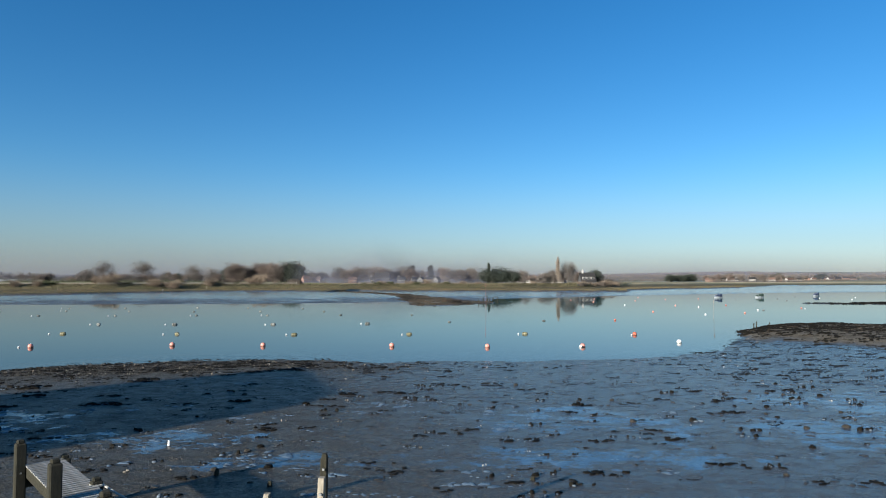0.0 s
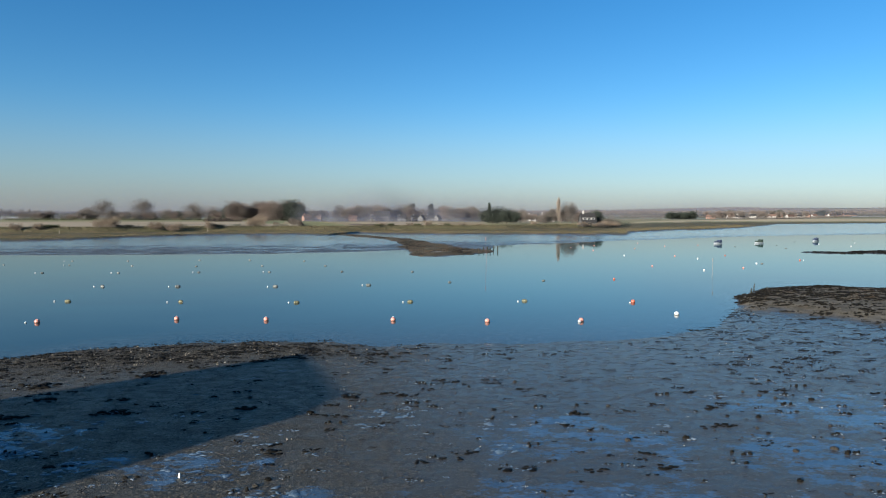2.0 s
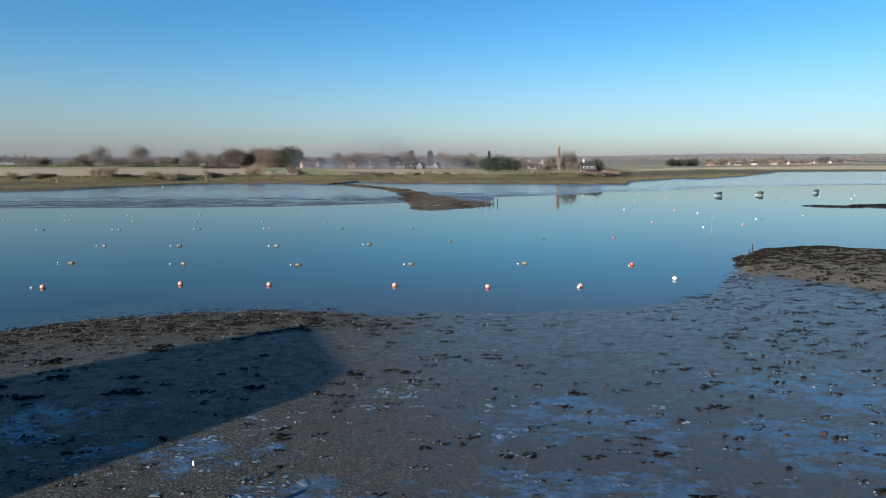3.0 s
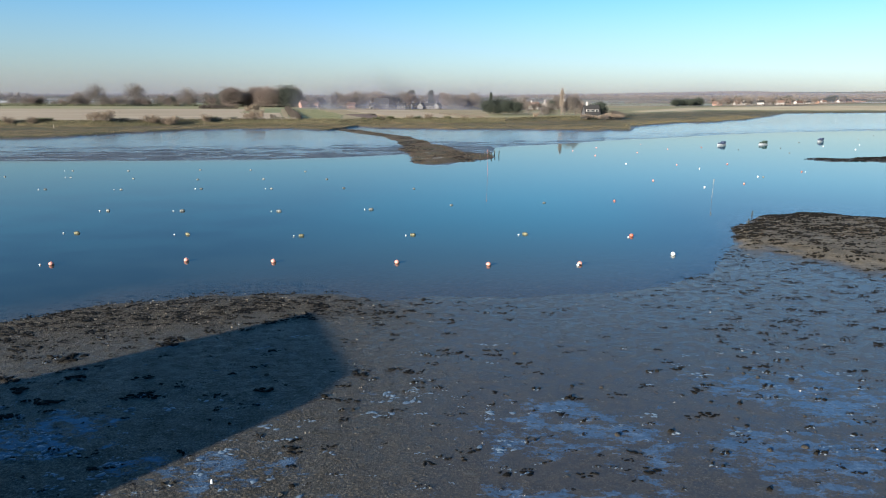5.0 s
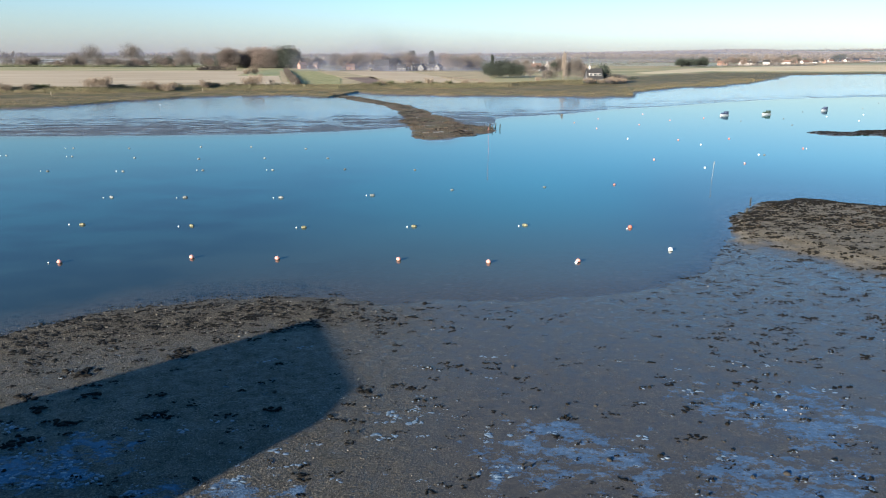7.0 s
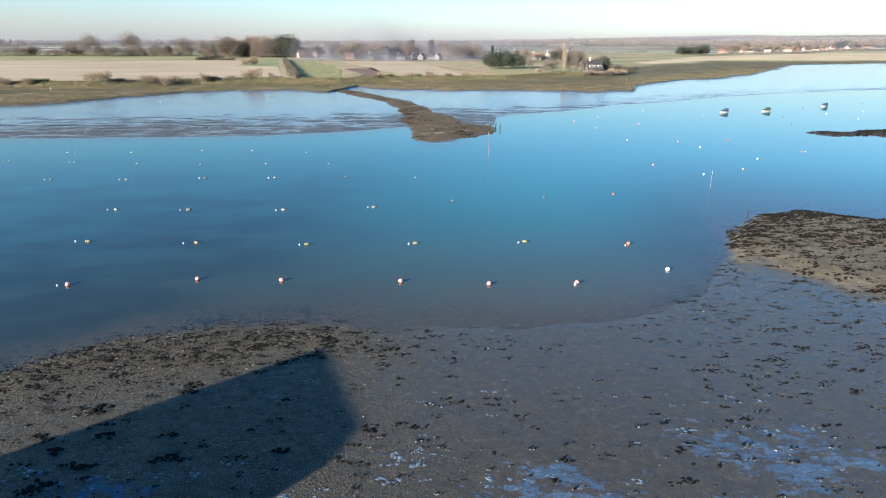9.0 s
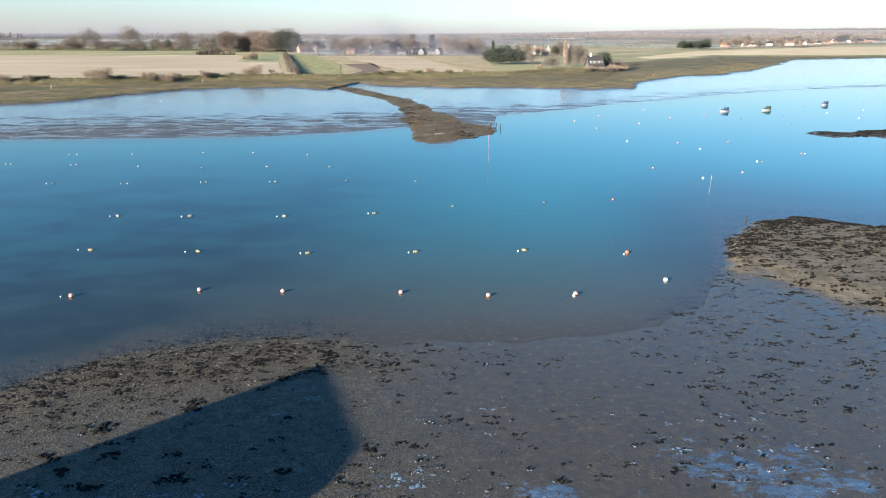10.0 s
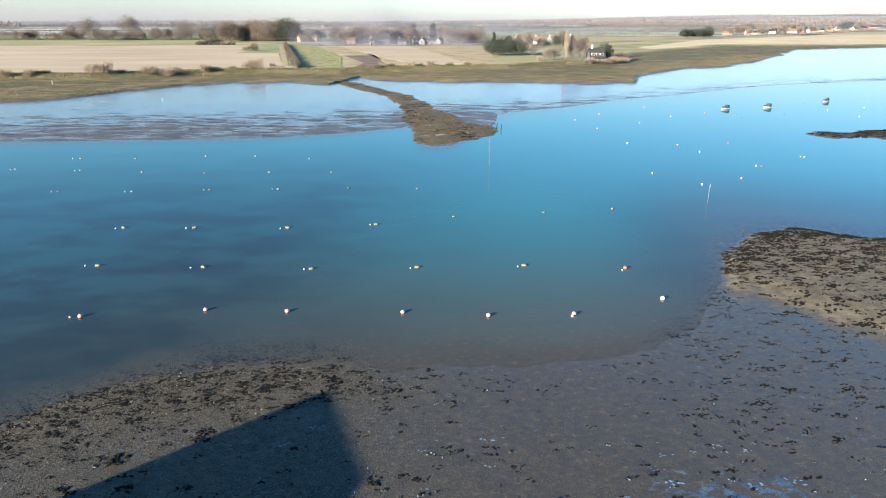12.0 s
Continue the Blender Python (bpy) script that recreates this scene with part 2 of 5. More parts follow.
def ground_material():
    m = mat("tidal_mud", 0.85, 0.0, 0.15)
    b = bsdf(m)
    pos = position(m)
    fine = noise_tex(m, 9.0, 6, 0.7, pos)
    mid = noise_tex(m, 1.1, 5, 0.6, pos)
    lump = noise_tex(m, 2.4, 6, 0.66, pos, (0.75, 1, 1))
    grit = noise_tex(m, 15.0, 4, 0.78, pos)
    wet = attr(m, "wet")
    far = attr(m, "far")
    # damp smooth silt on one side, drier gritty sand on the other
    silt = ramp(m, maths(m, "ADD", maths(m, "MULTIPLY", fine, 0.4), maths(m, "MULTIPLY", lump, 0.6)), [(0.32, (0.02, 0.018, 0.0145)), (0.5, (0.04, 0.0355, 0.0285)), (0.68, (0.068, 0.06, 0.047))])
    sand = ramp(m, grit, [(0.36, (0.007, 0.006, 0.0042)), (0.48, (0.026, 0.0222, 0.0155)), (0.56, (0.062, 0.053, 0.037)), (0.67, (0.2, 0.172, 0.128))])
    broad = ramp(m, noise_tex(m, 0.5, 5, 0.65, pos), [(0.38, grey(0.0)), (0.62, grey(1.0))])
    mud = mixc(m, maths(m, "MULTIPLY", wet, maths(m, "ADD", maths(m, "MULTIPLY", broad, 0.35), 0.6)), sand, silt)
    # lace of thin ice and frosted scum, with sky reflection painted in as blue
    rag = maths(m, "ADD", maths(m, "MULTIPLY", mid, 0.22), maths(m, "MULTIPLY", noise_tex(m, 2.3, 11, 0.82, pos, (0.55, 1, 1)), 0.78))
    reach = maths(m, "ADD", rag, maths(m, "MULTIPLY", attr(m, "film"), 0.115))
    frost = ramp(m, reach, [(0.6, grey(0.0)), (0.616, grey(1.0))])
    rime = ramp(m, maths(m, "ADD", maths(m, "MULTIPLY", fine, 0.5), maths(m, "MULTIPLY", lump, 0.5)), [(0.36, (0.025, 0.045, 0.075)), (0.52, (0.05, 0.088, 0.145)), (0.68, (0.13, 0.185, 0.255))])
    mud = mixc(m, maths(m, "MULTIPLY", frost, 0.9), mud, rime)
    # the far flats: brown rills in front, a skin of water behind
    rills = noise_tex(m, 0.36, 9, 0.84, pos, (0.4, 1, 1))
    streaks = maths(m, "ADD", maths(m, "MULTIPLY", noise_tex(m, 0.1, 6, 0.7, pos, (0.4, 1, 1)), 0.5), maths(m, "MULTIPLY", rills, 1.6))
    streaks = maths(m, "ADD", streaks, maths(m, "MULTIPLY", attr(m, "sheen"), 0.34))
    glaze = ramp(m, maths(m, "MULTIPLY", streaks, 0.5), [(0.53, grey(0.0)), (0.56, grey(0.6)), (0.61, grey(1.0))])
    flat = ramp(m, rills, [(0.36, (0.02, 0.017, 0.015)), (0.5, (0.065, 0.056, 0.05)), (0.64, (0.13, 0.112, 0.1))])
    mud = mixc(m, far, mud, flat)
    shingle = ramp(m, grit, [(0.34, (0.011, 0.0095, 0.0065)), (0.48, (0.04, 0.034, 0.024)), (0.58, (0.082, 0.071, 0.052)), (0.7, (0.23, 0.205, 0.165))])
    weedc = ramp(m, fine, [(0.3, (0.012, 0.01, 0.007)), (0.7, (0.06, 0.045, 0.028))])
    stone = ramp(m, noise_tex(m, 1.5, 8, 0.75, pos), [(0.3, (0.014, 0.011, 0.007)), (0.5, (0.07, 0.05, 0.028)), (0.72, (0.2, 0.13, 0.068))])
    stone = mixc(m, ramp(m, noise_tex(m, 0.22, 5, 0.7, pos), [(0.46, grey(0.0)), (0.58, grey(0.8))]), stone, (0.06, 0.057, 0.03))
    # pale patches put the white highlights of wet pools into the stone colour
    stone = mixc(m, ramp(m, noise_tex(m, 0.35, 6, 0.75, pos, (0.5, 1, 1)), [(0.6, grey(0.0)), (0.66, grey(0.9))]), stone, (0.3, 0.29, 0.27))
    marsh = ramp(m, noise_tex(m, 0.3, 9, 0.78, pos, (0.5, 1, 1)), [(0.38, (0.022, 0.021, 0.011)), (0.5, (0.1, 0.077, 0.037)), (0.62, (0.22, 0.155, 0.075))])
    marsh = mixc(m, ramp(m, noise_tex(m, 0.07, 6, 0.7, pos, (0.5, 1, 1)), [(0.45, grey(0.0)), (0.58, grey(0.75))]), marsh, (0.05, 0.053, 0.02))
    grass = ramp(m, noise_tex(m, 0.02, 9, 0.7, pos), [(0.35, (0.10, 0.12, 0.05)), (0.5, (0.2, 0.18, 0.09)), (0.65, (0.34, 0.27, 0.16))])
    # the patchwork of far fields
    parcels = node(m, "TexVoronoi", Scale=1.0, Randomness=0.9)
    spread = node(m, "Mapping", Scale=(0.0021, 0.0046, 0.0))
    wire(m, pos, spread.inputs["Vector"])
    wire(m, spread.outputs[0], parcels.inputs["Vector"])
    pick = node(m, "SeparateColor")
    wire(m, parcels.outputs["Color"], pick.inputs[0])
    patch = ramp(m, pick.outputs[0], [(0.1, (0.075, 0.065, 0.045)), (0.3, (0.13, 0.135, 0.075)), (0.5, (0.24, 0.22, 0.14)), (0.7, (0.17, 0.18, 0.11)), (0.9, (0.42, 0.42, 0.38))])
    grass = mixc(m, attr(m, "plain"), grass, patch)
    shore_sand = ramp(m, maths(m, "ADD", maths(m, "MULTIPLY", grit, 0.6), maths(m, "MULTIPLY", mid, 0.4)), [(0.34, (0.028, 0.024, 0.017)), (0.5, (0.085, 0.072, 0.05)), (0.68, (0.19, 0.162, 0.115))])
    col = mixc(m, attr(m, "spit"), mud, shore_sand)
    col = mixc(m, attr(m, "weed"), col, shingle)
    col = mixc(m, attr(m, "stones"), col, stone)
    col = mixc(m, attr(m, "islet"), col, weedc)
    col = mixc(m, attr(m, "marsh"), col, marsh)
    col = mixc(m, attr(m, "field"), col, grass)
    wire(m, col, b.inputs["Base Color"])
    # the skin of water over mud: none on the dry banks, thin on the sand, whole on the silt
    dry = maths(m, "ADD", maths(m, "ADD", attr(m, "spit"), attr(m, "stones")), maths(m, "ADD", attr(m, "marsh"), attr(m, "field")), True)
    dry = maths(m, "MAXIMUM", dry, maths(m, "MAXIMUM", attr(m, "weed"), attr(m, "islet")))
    skin = mixc(m, wet, ramp(m, lump, [(0.4, grey(0.6)), (0.62, grey(0.22))]), ramp(m, lump, [(0.4, grey(0.85)), (0.66, grey(0.5))]))
    skin = mixc(m, frost, skin, grey(0.9))
    skin = mixc(m, far, skin, mixc(m, glaze, grey(0.4), grey(1.0)))
    wire(m, maths(m, "MULTIPLY", skin, maths(m, "SUBTRACT", 1.0, maths(m, "MULTIPLY", dry, 0.96))), b.inputs["Coat Weight"])
    b.inputs["Coat IOR"].default_value = 1.36
    gloss = mixc(m, frost, mixc(m, wet, grey(0.32), ramp(m, lump, [(0.36, grey(0.12)), (0.64, grey(0.28))])), grey(0.15))
    wire(m, mixc(m, far, gloss, mixc(m, glaze, grey(0.3), grey(0.1))), b.inputs["Coat Roughness"])
    relief = maths(m, "ADD", maths(m, "ADD", maths(m, "MULTIPLY", lump, 1.6), fine), maths(m, "MULTIPLY", grit, 0.7))
    relief = maths(m, "ADD", relief, maths(m, "MULTIPLY", frost, 0.35))
    calm = mixc(m, far, mixc(m, wet, grey(0.9), grey(0.3)), mixc(m, glaze, grey(0.8), grey(0.2)))
    for strength, sock in ((1.0, "Normal"), (0.55, "Coat Normal")):
        n = node(m, "Bump", Distance=0.07)
        still = calm if sock == "Normal" else mixc(m, frost, calm, grey(0.12))
        wire(m, maths(m, "MULTIPLY", still, strength), n.inputs["Strength"])
        wire(m, relief, n.inputs["Height"])
        wire(m, n.outputs[0], b.inputs[sock])
    return m


def water_material():
    """Still water: a mirror skin over a murky body that lets the bed show through in the shallows."""
    m = bpy.data.materials.new("still_water")
    m.use_nodes = True
    m.node_tree.nodes.remove(m.node_tree.nodes["Principled BSDF"])
    deep = attr(m, "deep")
    col = ramp(m, deep, [(0.0, (0.056, 0.055, 0.044)), (0.3, (0.04, 0.062, 0.055)), (0.65, (0.03, 0.086, 0.09)), (1.0, (0.028, 0.104, 0.113))])
    beds = ramp(m, noise_tex(m, 0.17, 6, 0.62, None, (0.6, 1, 1)), [(0.42, grey(0.72)), (0.58, grey(1.0))])
    # body colour darkened for weed beds, murk and the dimmer sky mirrored at left
    col = mixc(m, maths(m, "MULTIPLY", attr(m, "murk_dim_sky"), beds), col, (0.0165, 0.0225, 0.0205))
    body = node(m, "BsdfDiffuse")
    wire(m, col, body.inputs["Color"])
    clear = node(m, "BsdfTransparent")
    under = node(m, "MixShader")
    cloud = ramp(m, deep, [(0.0, grey(0.06)), (0.05, grey(0.28)), (0.13, grey(0.74)), (0.3, grey(1.0))])
    wire(m, maths(m, "ADD", cloud, maths(m, "MULTIPLY", attr(m, "murk_dim_sky"), 0.22), True), under.inputs[0])
    wire(m, clear.outputs[0], under.inputs[1])
    wire(m, body.outputs[0], under.inputs[2])
    ripple = node(m, "Bump", Strength=0.05, Distance=0.02)
    wire(m, noise_tex(m, 1.2, 3, 0.5, None, (0.5, 1.0, 1.0)), ripple.inputs["Height"])
    gloss = node(m, "BsdfGlossy", Roughness=0.03)
    edge = node(m, "Fresnel", IOR=1.33)
    wire(m, ripple.outputs[0], gloss.inputs["Normal"])
    wire(m, ripple.outputs[0], edge.inputs["Normal"])
    whole = node(m, "MixShader")
    wire(m, edge.outputs[0], whole.inputs[0])
    wire(m, under.outputs[0], whole.inputs[1])
    wire(m, gloss.outputs[0], whole.inputs[2])
    wire(m, whole.outputs[0], m.node_tree.nodes["Material Output"].inputs["Surface"])
    return m


MUD = ground_material()
WATER = water_material()


def grow(lo, mid_lo, step, mid_hi, hi, more):
    """Even steps from mid_lo to mid_hi, ever longer ones out to lo and hi."""
    out = list(np.arange(mid_lo, mid_hi + step * 0.5, step))
    s = step
    while out[-1] < hi:
        s *= more
        out.append(min(out[-1] + s, hi))
    s, front = step, [out[0]]
    while front[-1] > lo:
        s *= more
        front.append(max(front[-1] - s, lo))
    return np.array(front[:0:-1] + out)


ground = sheet("ground", grow(-6500, -34, 0.24, 44, 6500, 1.018), grow(-600, 6, 0.2, 66, 7500, 1.013), lie, MUD, ("weed", "spit", "stones", "islet", "marsh", "field", "film", "sheen", "far", "wet", "plain"))
tagged(ground, "brown tidal mudflat with wet sheen, running into saltmarsh and pale winter fields", "ground", kind="structure")
water = sheet("water", grow(-900, -40, 1.0, 60, 900, 1.03), grow(-100, 20, 1.0, 180, 600, 1.05), lambda x, y: (0 * x, lie(x, y)[1]), WATER, ("deep", "murk_dim_sky"))
water.visible_shadow = False
tagged(water, "calm blue harbour water mirroring the clear winter sky", "water", kind="structure")

# ---- building helpers ----
def part(name, bm, material, parent=None, label="", smooth=False):
    """Links a bmesh, or lists of corners and faces, as one mesh object under a thing or a part."""
    me = bpy.data.meshes.new(name)
    if isinstance(bm, tuple):
        me.from_pydata(*(a.tolist() if isinstance(a, np.ndarray) else a for a in (bm[0], [], bm[1])))
    else:
        bmesh.ops.recalc_face_normals(bm, faces=bm.faces)
        bm.to_mesh(me)
        bm.free()
    if smooth:
        me.polygons.foreach_set("use_smooth", np.ones(len(me.polygons), bool))
    me.materials.append(material)
    me.update()
    ob = new(name, me)
    if parent:
        ob.parent = parent
    if label:
        tagged(ob, label)
    return ob


def put_box(bm, lo, hi, bevel=0.0, m=None):
    size, mid = [b - a for a, b in zip(lo, hi)], [(a + b) / 2 for a, b in zip(lo, hi)]
    got = bmesh.ops.create_cube(bm, size=1, matrix=(m or Matrix()) @ Matrix.Translation(mid) @ Matrix.Diagonal((*size, 1)))
    if bevel:
        edges = {e for v in got["verts"] for e in v.link_edges}
        bmesh.ops.bevel(bm, geom=list(edges), offset=bevel, segments=1, affect="EDGES")
    return bm


def boxed(lo, hi, bevel=0.0, m=None):
    return put_box(bmesh.new(), lo, hi, bevel, m)


def tube(bm, a, b, r0, r1, sides=8):
    a, b = Vector(a), Vector(b)
    turn = (b - a).to_track_quat("Z", "Y").to_matrix().to_4x4()
    bmesh.ops.create_cone(bm, cap_ends=True, segments=sides, radius1=r0, radius2=r1, depth=(b - a).length, matrix=Matrix.Translation((a + b) / 2) @ turn)
    return bm


def thing(name, x, y, z, rz=0.0, label="", category="", group="", kind=""):
    ob = new(name)
    ob.matrix_world = pose(x, y, z, 0, 0, rz)
    return tagged(ob, label, category, group, kind)


# ---- paints and surfaces of the things ----
ORANGE = plain("faded_orange_plastic", (0.42, 0.1, 0.055), 0.45)
PINK = plain("sun_bleached_red_plastic", (0.55, 0.23, 0.18), 0.5)
WHITE = plain("white_plastic", (0.6, 0.61, 0.61), 0.4)
YELLOW = speckled("weathered_yellow_plastic", (0.04, 0.038, 0.02), (0.23, 0.21, 0.12), 1.1, 0.5, 0.3, 0.01)
GREYBUOY = speckled("algae_stained_white_plastic", (0.03, 0.033, 0.03), (0.2, 0.205, 0.195), 1.1, 0.55, 0.3, 0.01, vary=0.4)
SLIME = speckled("black_weed_growth", (0.012, 0.014, 0.008), (0.05, 0.05, 0.025), 9, 0.6)
GALV = plain("galvanised_steel", (0.4, 0.41, 0.42), 0.45, 0.8)
ROPE = speckled("worn_rope", (0.3, 0.28, 0.24), (0.62, 0.6, 0.54), 30, 0.9)
TIMBER = speckled("algae_green_old_timber", (0.006, 0.0065, 0.004), (0.034, 0.031, 0.018), 5, 0.85, 0.5, 0.02, stretch=(6, 6, 1))
DECKING = speckled("bleached_deck_board", (0.07, 0.07, 0.055), (0.44, 0.43, 0.41), 2.5, 0.8, 0.3, 0.01)
PALE_POST = speckled("pale_weathered_post", (0.12, 0.105, 0.08), (0.36, 0.32, 0.25), 6, 0.85, 0.4, 0.01, stretch=(6, 6, 1))
WEED = speckled("wet_bladder_wrack", (0.002, 0.002, 0.0015), (0.008, 0.0065, 0.004), 5, 0.8, 0.6, 0.02, 0.12, vary=0.5)
STONE = speckled("mud_stained_stone", (0.01, 0.009, 0.007), (0.05, 0.042, 0.032), 5, 0.75, 0.6, 0.03)
SHELL = speckled("bleached_shell", (0.2, 0.18, 0.15), (0.5, 0.48, 0.44), 9, 0.7)
REDPAINT = plain("faded_red_withy_paint", (0.22, 0.075, 0.065), 0.5)
HULL = plain("white_gelcoat", (0.27, 0.29, 0.31), 0.25)
NAVY = plain("navy_canvas", (0.016, 0.027, 0.06), 0.75)
OLIVE = plain("dark_green_canvas", (0.015, 0.03, 0.022), 0.75)
BLACK = plain("black_rubber", (0.02, 0.02, 0.022), 0.5)
PANE = plain("dark_window_glass", (0.03, 0.035, 0.04), 0.08)
WALL_WHITE = speckled("white_render", (0.22, 0.21, 0.2), (0.4, 0.38, 0.36), 1.5, 0.85)
# white render dimmed in its colour, as if seen through mist
WALL_HAZED = speckled("haze_dimmed_white_render", (0.1, 0.1, 0.1), (0.2, 0.195, 0.19), 1.5, 0.85)
WALL_BRICK = speckled("red_brick_wall", (0.15, 0.08, 0.06), (0.25, 0.15, 0.11), 3, 0.88)
WALL_GREY = speckled("dark_boarded_wall", (0.03, 0.031, 0.034), (0.08, 0.078, 0.08), 3, 0.8)
ROOF_DARK = speckled("dark_slate_roof", (0.011, 0.011, 0.012), (0.036, 0.034, 0.033), 2, 0.85, 0.5, 0.04)
ROOF_TILE = speckled("clay_tile_roof", (0.075, 0.044, 0.035), (0.135, 0.086, 0.066), 2, 0.85, 0.5, 0.04)
BARK = speckled("grey_brown_bark", (0.06, 0.05, 0.04), (0.17, 0.14, 0.11), 3, 0.9, stretch=(3, 3, 1))
TWIGS = speckled("bare_winter_twigs", (0.07, 0.06, 0.053), (0.15, 0.127, 0.11), 0.5, 0.9, 0.0, vary=0.25)
REDTWIGS = speckled("russet_winter_twigs", (0.08, 0.063, 0.055), (0.165, 0.128, 0.108), 0.5, 0.9, 0.0, vary=0.2)
NEEDLES = speckled("dark_evergreen_foliage", (0.013, 0.018, 0.014), (0.042, 0.05, 0.036), 0.6, 0.8, 0.0, vary=0.2)
IVY = speckled("olive_evergreen_foliage", (0.025, 0.032, 0.012), (0.085, 0.09, 0.04), 0.6, 0.8, 0.0, vary=0.25)
SEDGE = speckled("rough_dry_grass", (0.046, 0.044, 0.022), (0.14, 0.118, 0.066), 0.8, 0.9, 0.0, vary=0.2)
FENCE_WOOD = speckled("grey_fence_wood", (0.1, 0.09, 0.078), (0.25, 0.23, 0.2), 3, 0.9)

# ---- fields behind the sea wall ----
def crop(name, dark, light, size=0.05, stretch=None):
    m = mat(name, 0.95, 0.0, 0.1)
    a = noise_tex(m, size, 5, 0.55, None, stretch)
    b = noise_tex(m, 1.3, 4, 0.7, None, stretch)
    wire(m, ramp(m, maths(m, "ADD", maths(m, "MULTIPLY", a, 0.65), maths(m, "MULTIPLY", b, 0.35)), [(0.4, dark), (0.6, light)]), bsdf(m).inputs["Base Color"])
    bump(m, b, 0.5, 0.1)
    return m


STUBBLE = crop("pale_stubble", (0.265, 0.213, 0.145), (0.35, 0.287, 0.203), 0.03, (0.4, 1, 1))
LEY = crop("thin_winter_grass", (0.145, 0.153, 0.0723), (0.289, 0.246, 0.145), 0.03, (0.35, 1, 1))
GREENS = crop("winter_greens", (0.136, 0.153, 0.0765), (0.221, 0.221, 0.123), 0.08)
KALE = crop("patchy_vegetable_rows", (0.119, 0.128, 0.051), (0.272, 0.246, 0.128), 0.3)
TAN = crop("tan_fallow", (0.2, 0.165, 0.1), (0.31, 0.255, 0.16), 0.06)
PLOUGH = crop("bare_plough", (0.085, 0.0612, 0.051), (0.162, 0.119, 0.0935), 0.1)
REED = crop("dry_reed_strip", (0.306, 0.246, 0.153), (0.459, 0.383, 0.255), 0.05, (0.3, 1, 1))


def field(corners, material, label, z=2.06):
    bm = bmesh.new()
    top = [bm.verts.new((x, y, z)) for x, y in corners]
    low = [bm.verts.new((x, y, z - 0.3)) for x, y in corners]
    bm.faces.new(top)
    n = len(top)
    for i in range(n):
        bm.faces.new((top[i], low[i], low[(i + 1) % n], top[(i + 1) % n]))
    field.count += 1
    return tagged(part("field_%d" % field.count, bm, material), label, "field", kind="structure")


field.count = 0
field([(-900, 175), (-160, 247), (-133, 250), (-109, 264), (-80, 276), (-71, 279), (-113, 430), (-140, 430), (-180, 585), (-900, 560)], STUBBLE, "pale tan stubble field behind the sea wall")
field([(-900, 562), (-180, 587), (-140, 432), (-137, 432), (-140, 440), (-205, 800), (-600, 990), (-900, 900)], LEY, "thin green and straw coloured winter grass field", 2.055)
field([(-139, 434), (-114, 433), (-152, 600), (-196, 780), (-204, 780)], GREENS, "pale green winter crop field")
field([(-72, 280), (-69.5, 281), (-93, 372), (-155, 603), (-158, 603), (-96, 372)], TAN, "narrow pale track beside the field hedge", 2.07)
field([(-62, 278), (-48, 285), (-67, 396), (-118, 570), (-142, 575), (-95, 410)], KALE, "patchy green vegetable field beside a hedge")
field([(-47, 286), (-44, 290), (-44, 320), (-64.5, 394), (-66, 396)], TAN, "narrow tan fallow strip")
field([(-43, 290), (-29, 298), (-38, 345), (-48, 402), (-65, 396), (-43, 320)], PLOUGH, "dark bare ploughed patch")
field([(-28, 299), (-17.6, 305), (-55, 420), (-100, 575), (-117, 572), (-67, 400), (-48, 404), (-37, 345)], TAN, "tan fallow strip running inland")
field([(-17, 306), (7, 312), (-8, 409), (-40, 575), (-99, 577), (-54, 420)], STUBBLE, "pale stubble strip running inland")
field([(8, 312), (20, 318), (21, 400), (28, 575), (-39, 577), (-7, 410)], TAN, "tan and green fallow field beside dark evergreens")
field([(21, 318), (36, 332), (60, 342), (66, 398), (62, 590), (29, 580), (22, 402)], LEY, "thin grass paddock beside the waterside houses", 2.05)
field([(146, 492), (235, 608), (380, 603), (900, 720), (1300, 1300), (900, 1440), (463, 946), (277, 770), (143, 530)], REED, "long pale band of dry reed and stubble", 2.05)
field([(90, 640), (240, 800), (300, 940), (-40, 890), (40, 660)], TAN, "tan winter fallow behind the houses", 2.05)


# ---- trees, bushes and hedges ----
def slivers(rng, at, along, length, width):
    """Thin three-cornered pieces at the places given, pointing along the ways given."""
    n = len(at)
    along = along / np.maximum(np.linalg.norm(along, axis=1, keepdims=True), 1e-6)
    side = np.cross(along, rng.normal(size=(n, 3)))
    side /= np.maximum(np.linalg.norm(side, axis=1, keepdims=True), 1e-6)
    ln, w = length * rng.uniform(0.5, 1.4, (n, 1)), width * rng.uniform(0.6, 1.4, (n, 1))
    verts = np.stack([at - side * w / 2, at + side * w / 2, at + along * ln], 1).reshape(-1, 3)
    return verts, np.arange(3 * n).reshape(n, 3)


def limb(verts, faces, a, b, r0, r1, sides=5):
    a, b = np.asarray(a, float), np.asarray(b, float)
    ax = (b - a) / np.linalg.norm(b - a)
    u = np.cross(ax, (0.31, 0.77, 0.55))
    u /= np.linalg.norm(u)
    v = np.cross(ax, u)
    i = len(verts)
    for c, r in ((a, r0), (b, r1)):
        for k in range(sides):
            t = 2 * math.pi * k / sides
            verts.append(tuple(c + r * (math.cos(t) * u + math.sin(t) * v)))
    for k in range(sides):
        faces.append((i + k, i + (k + 1) % sides, i + sides + (k + 1) % sides, i + sides + k))


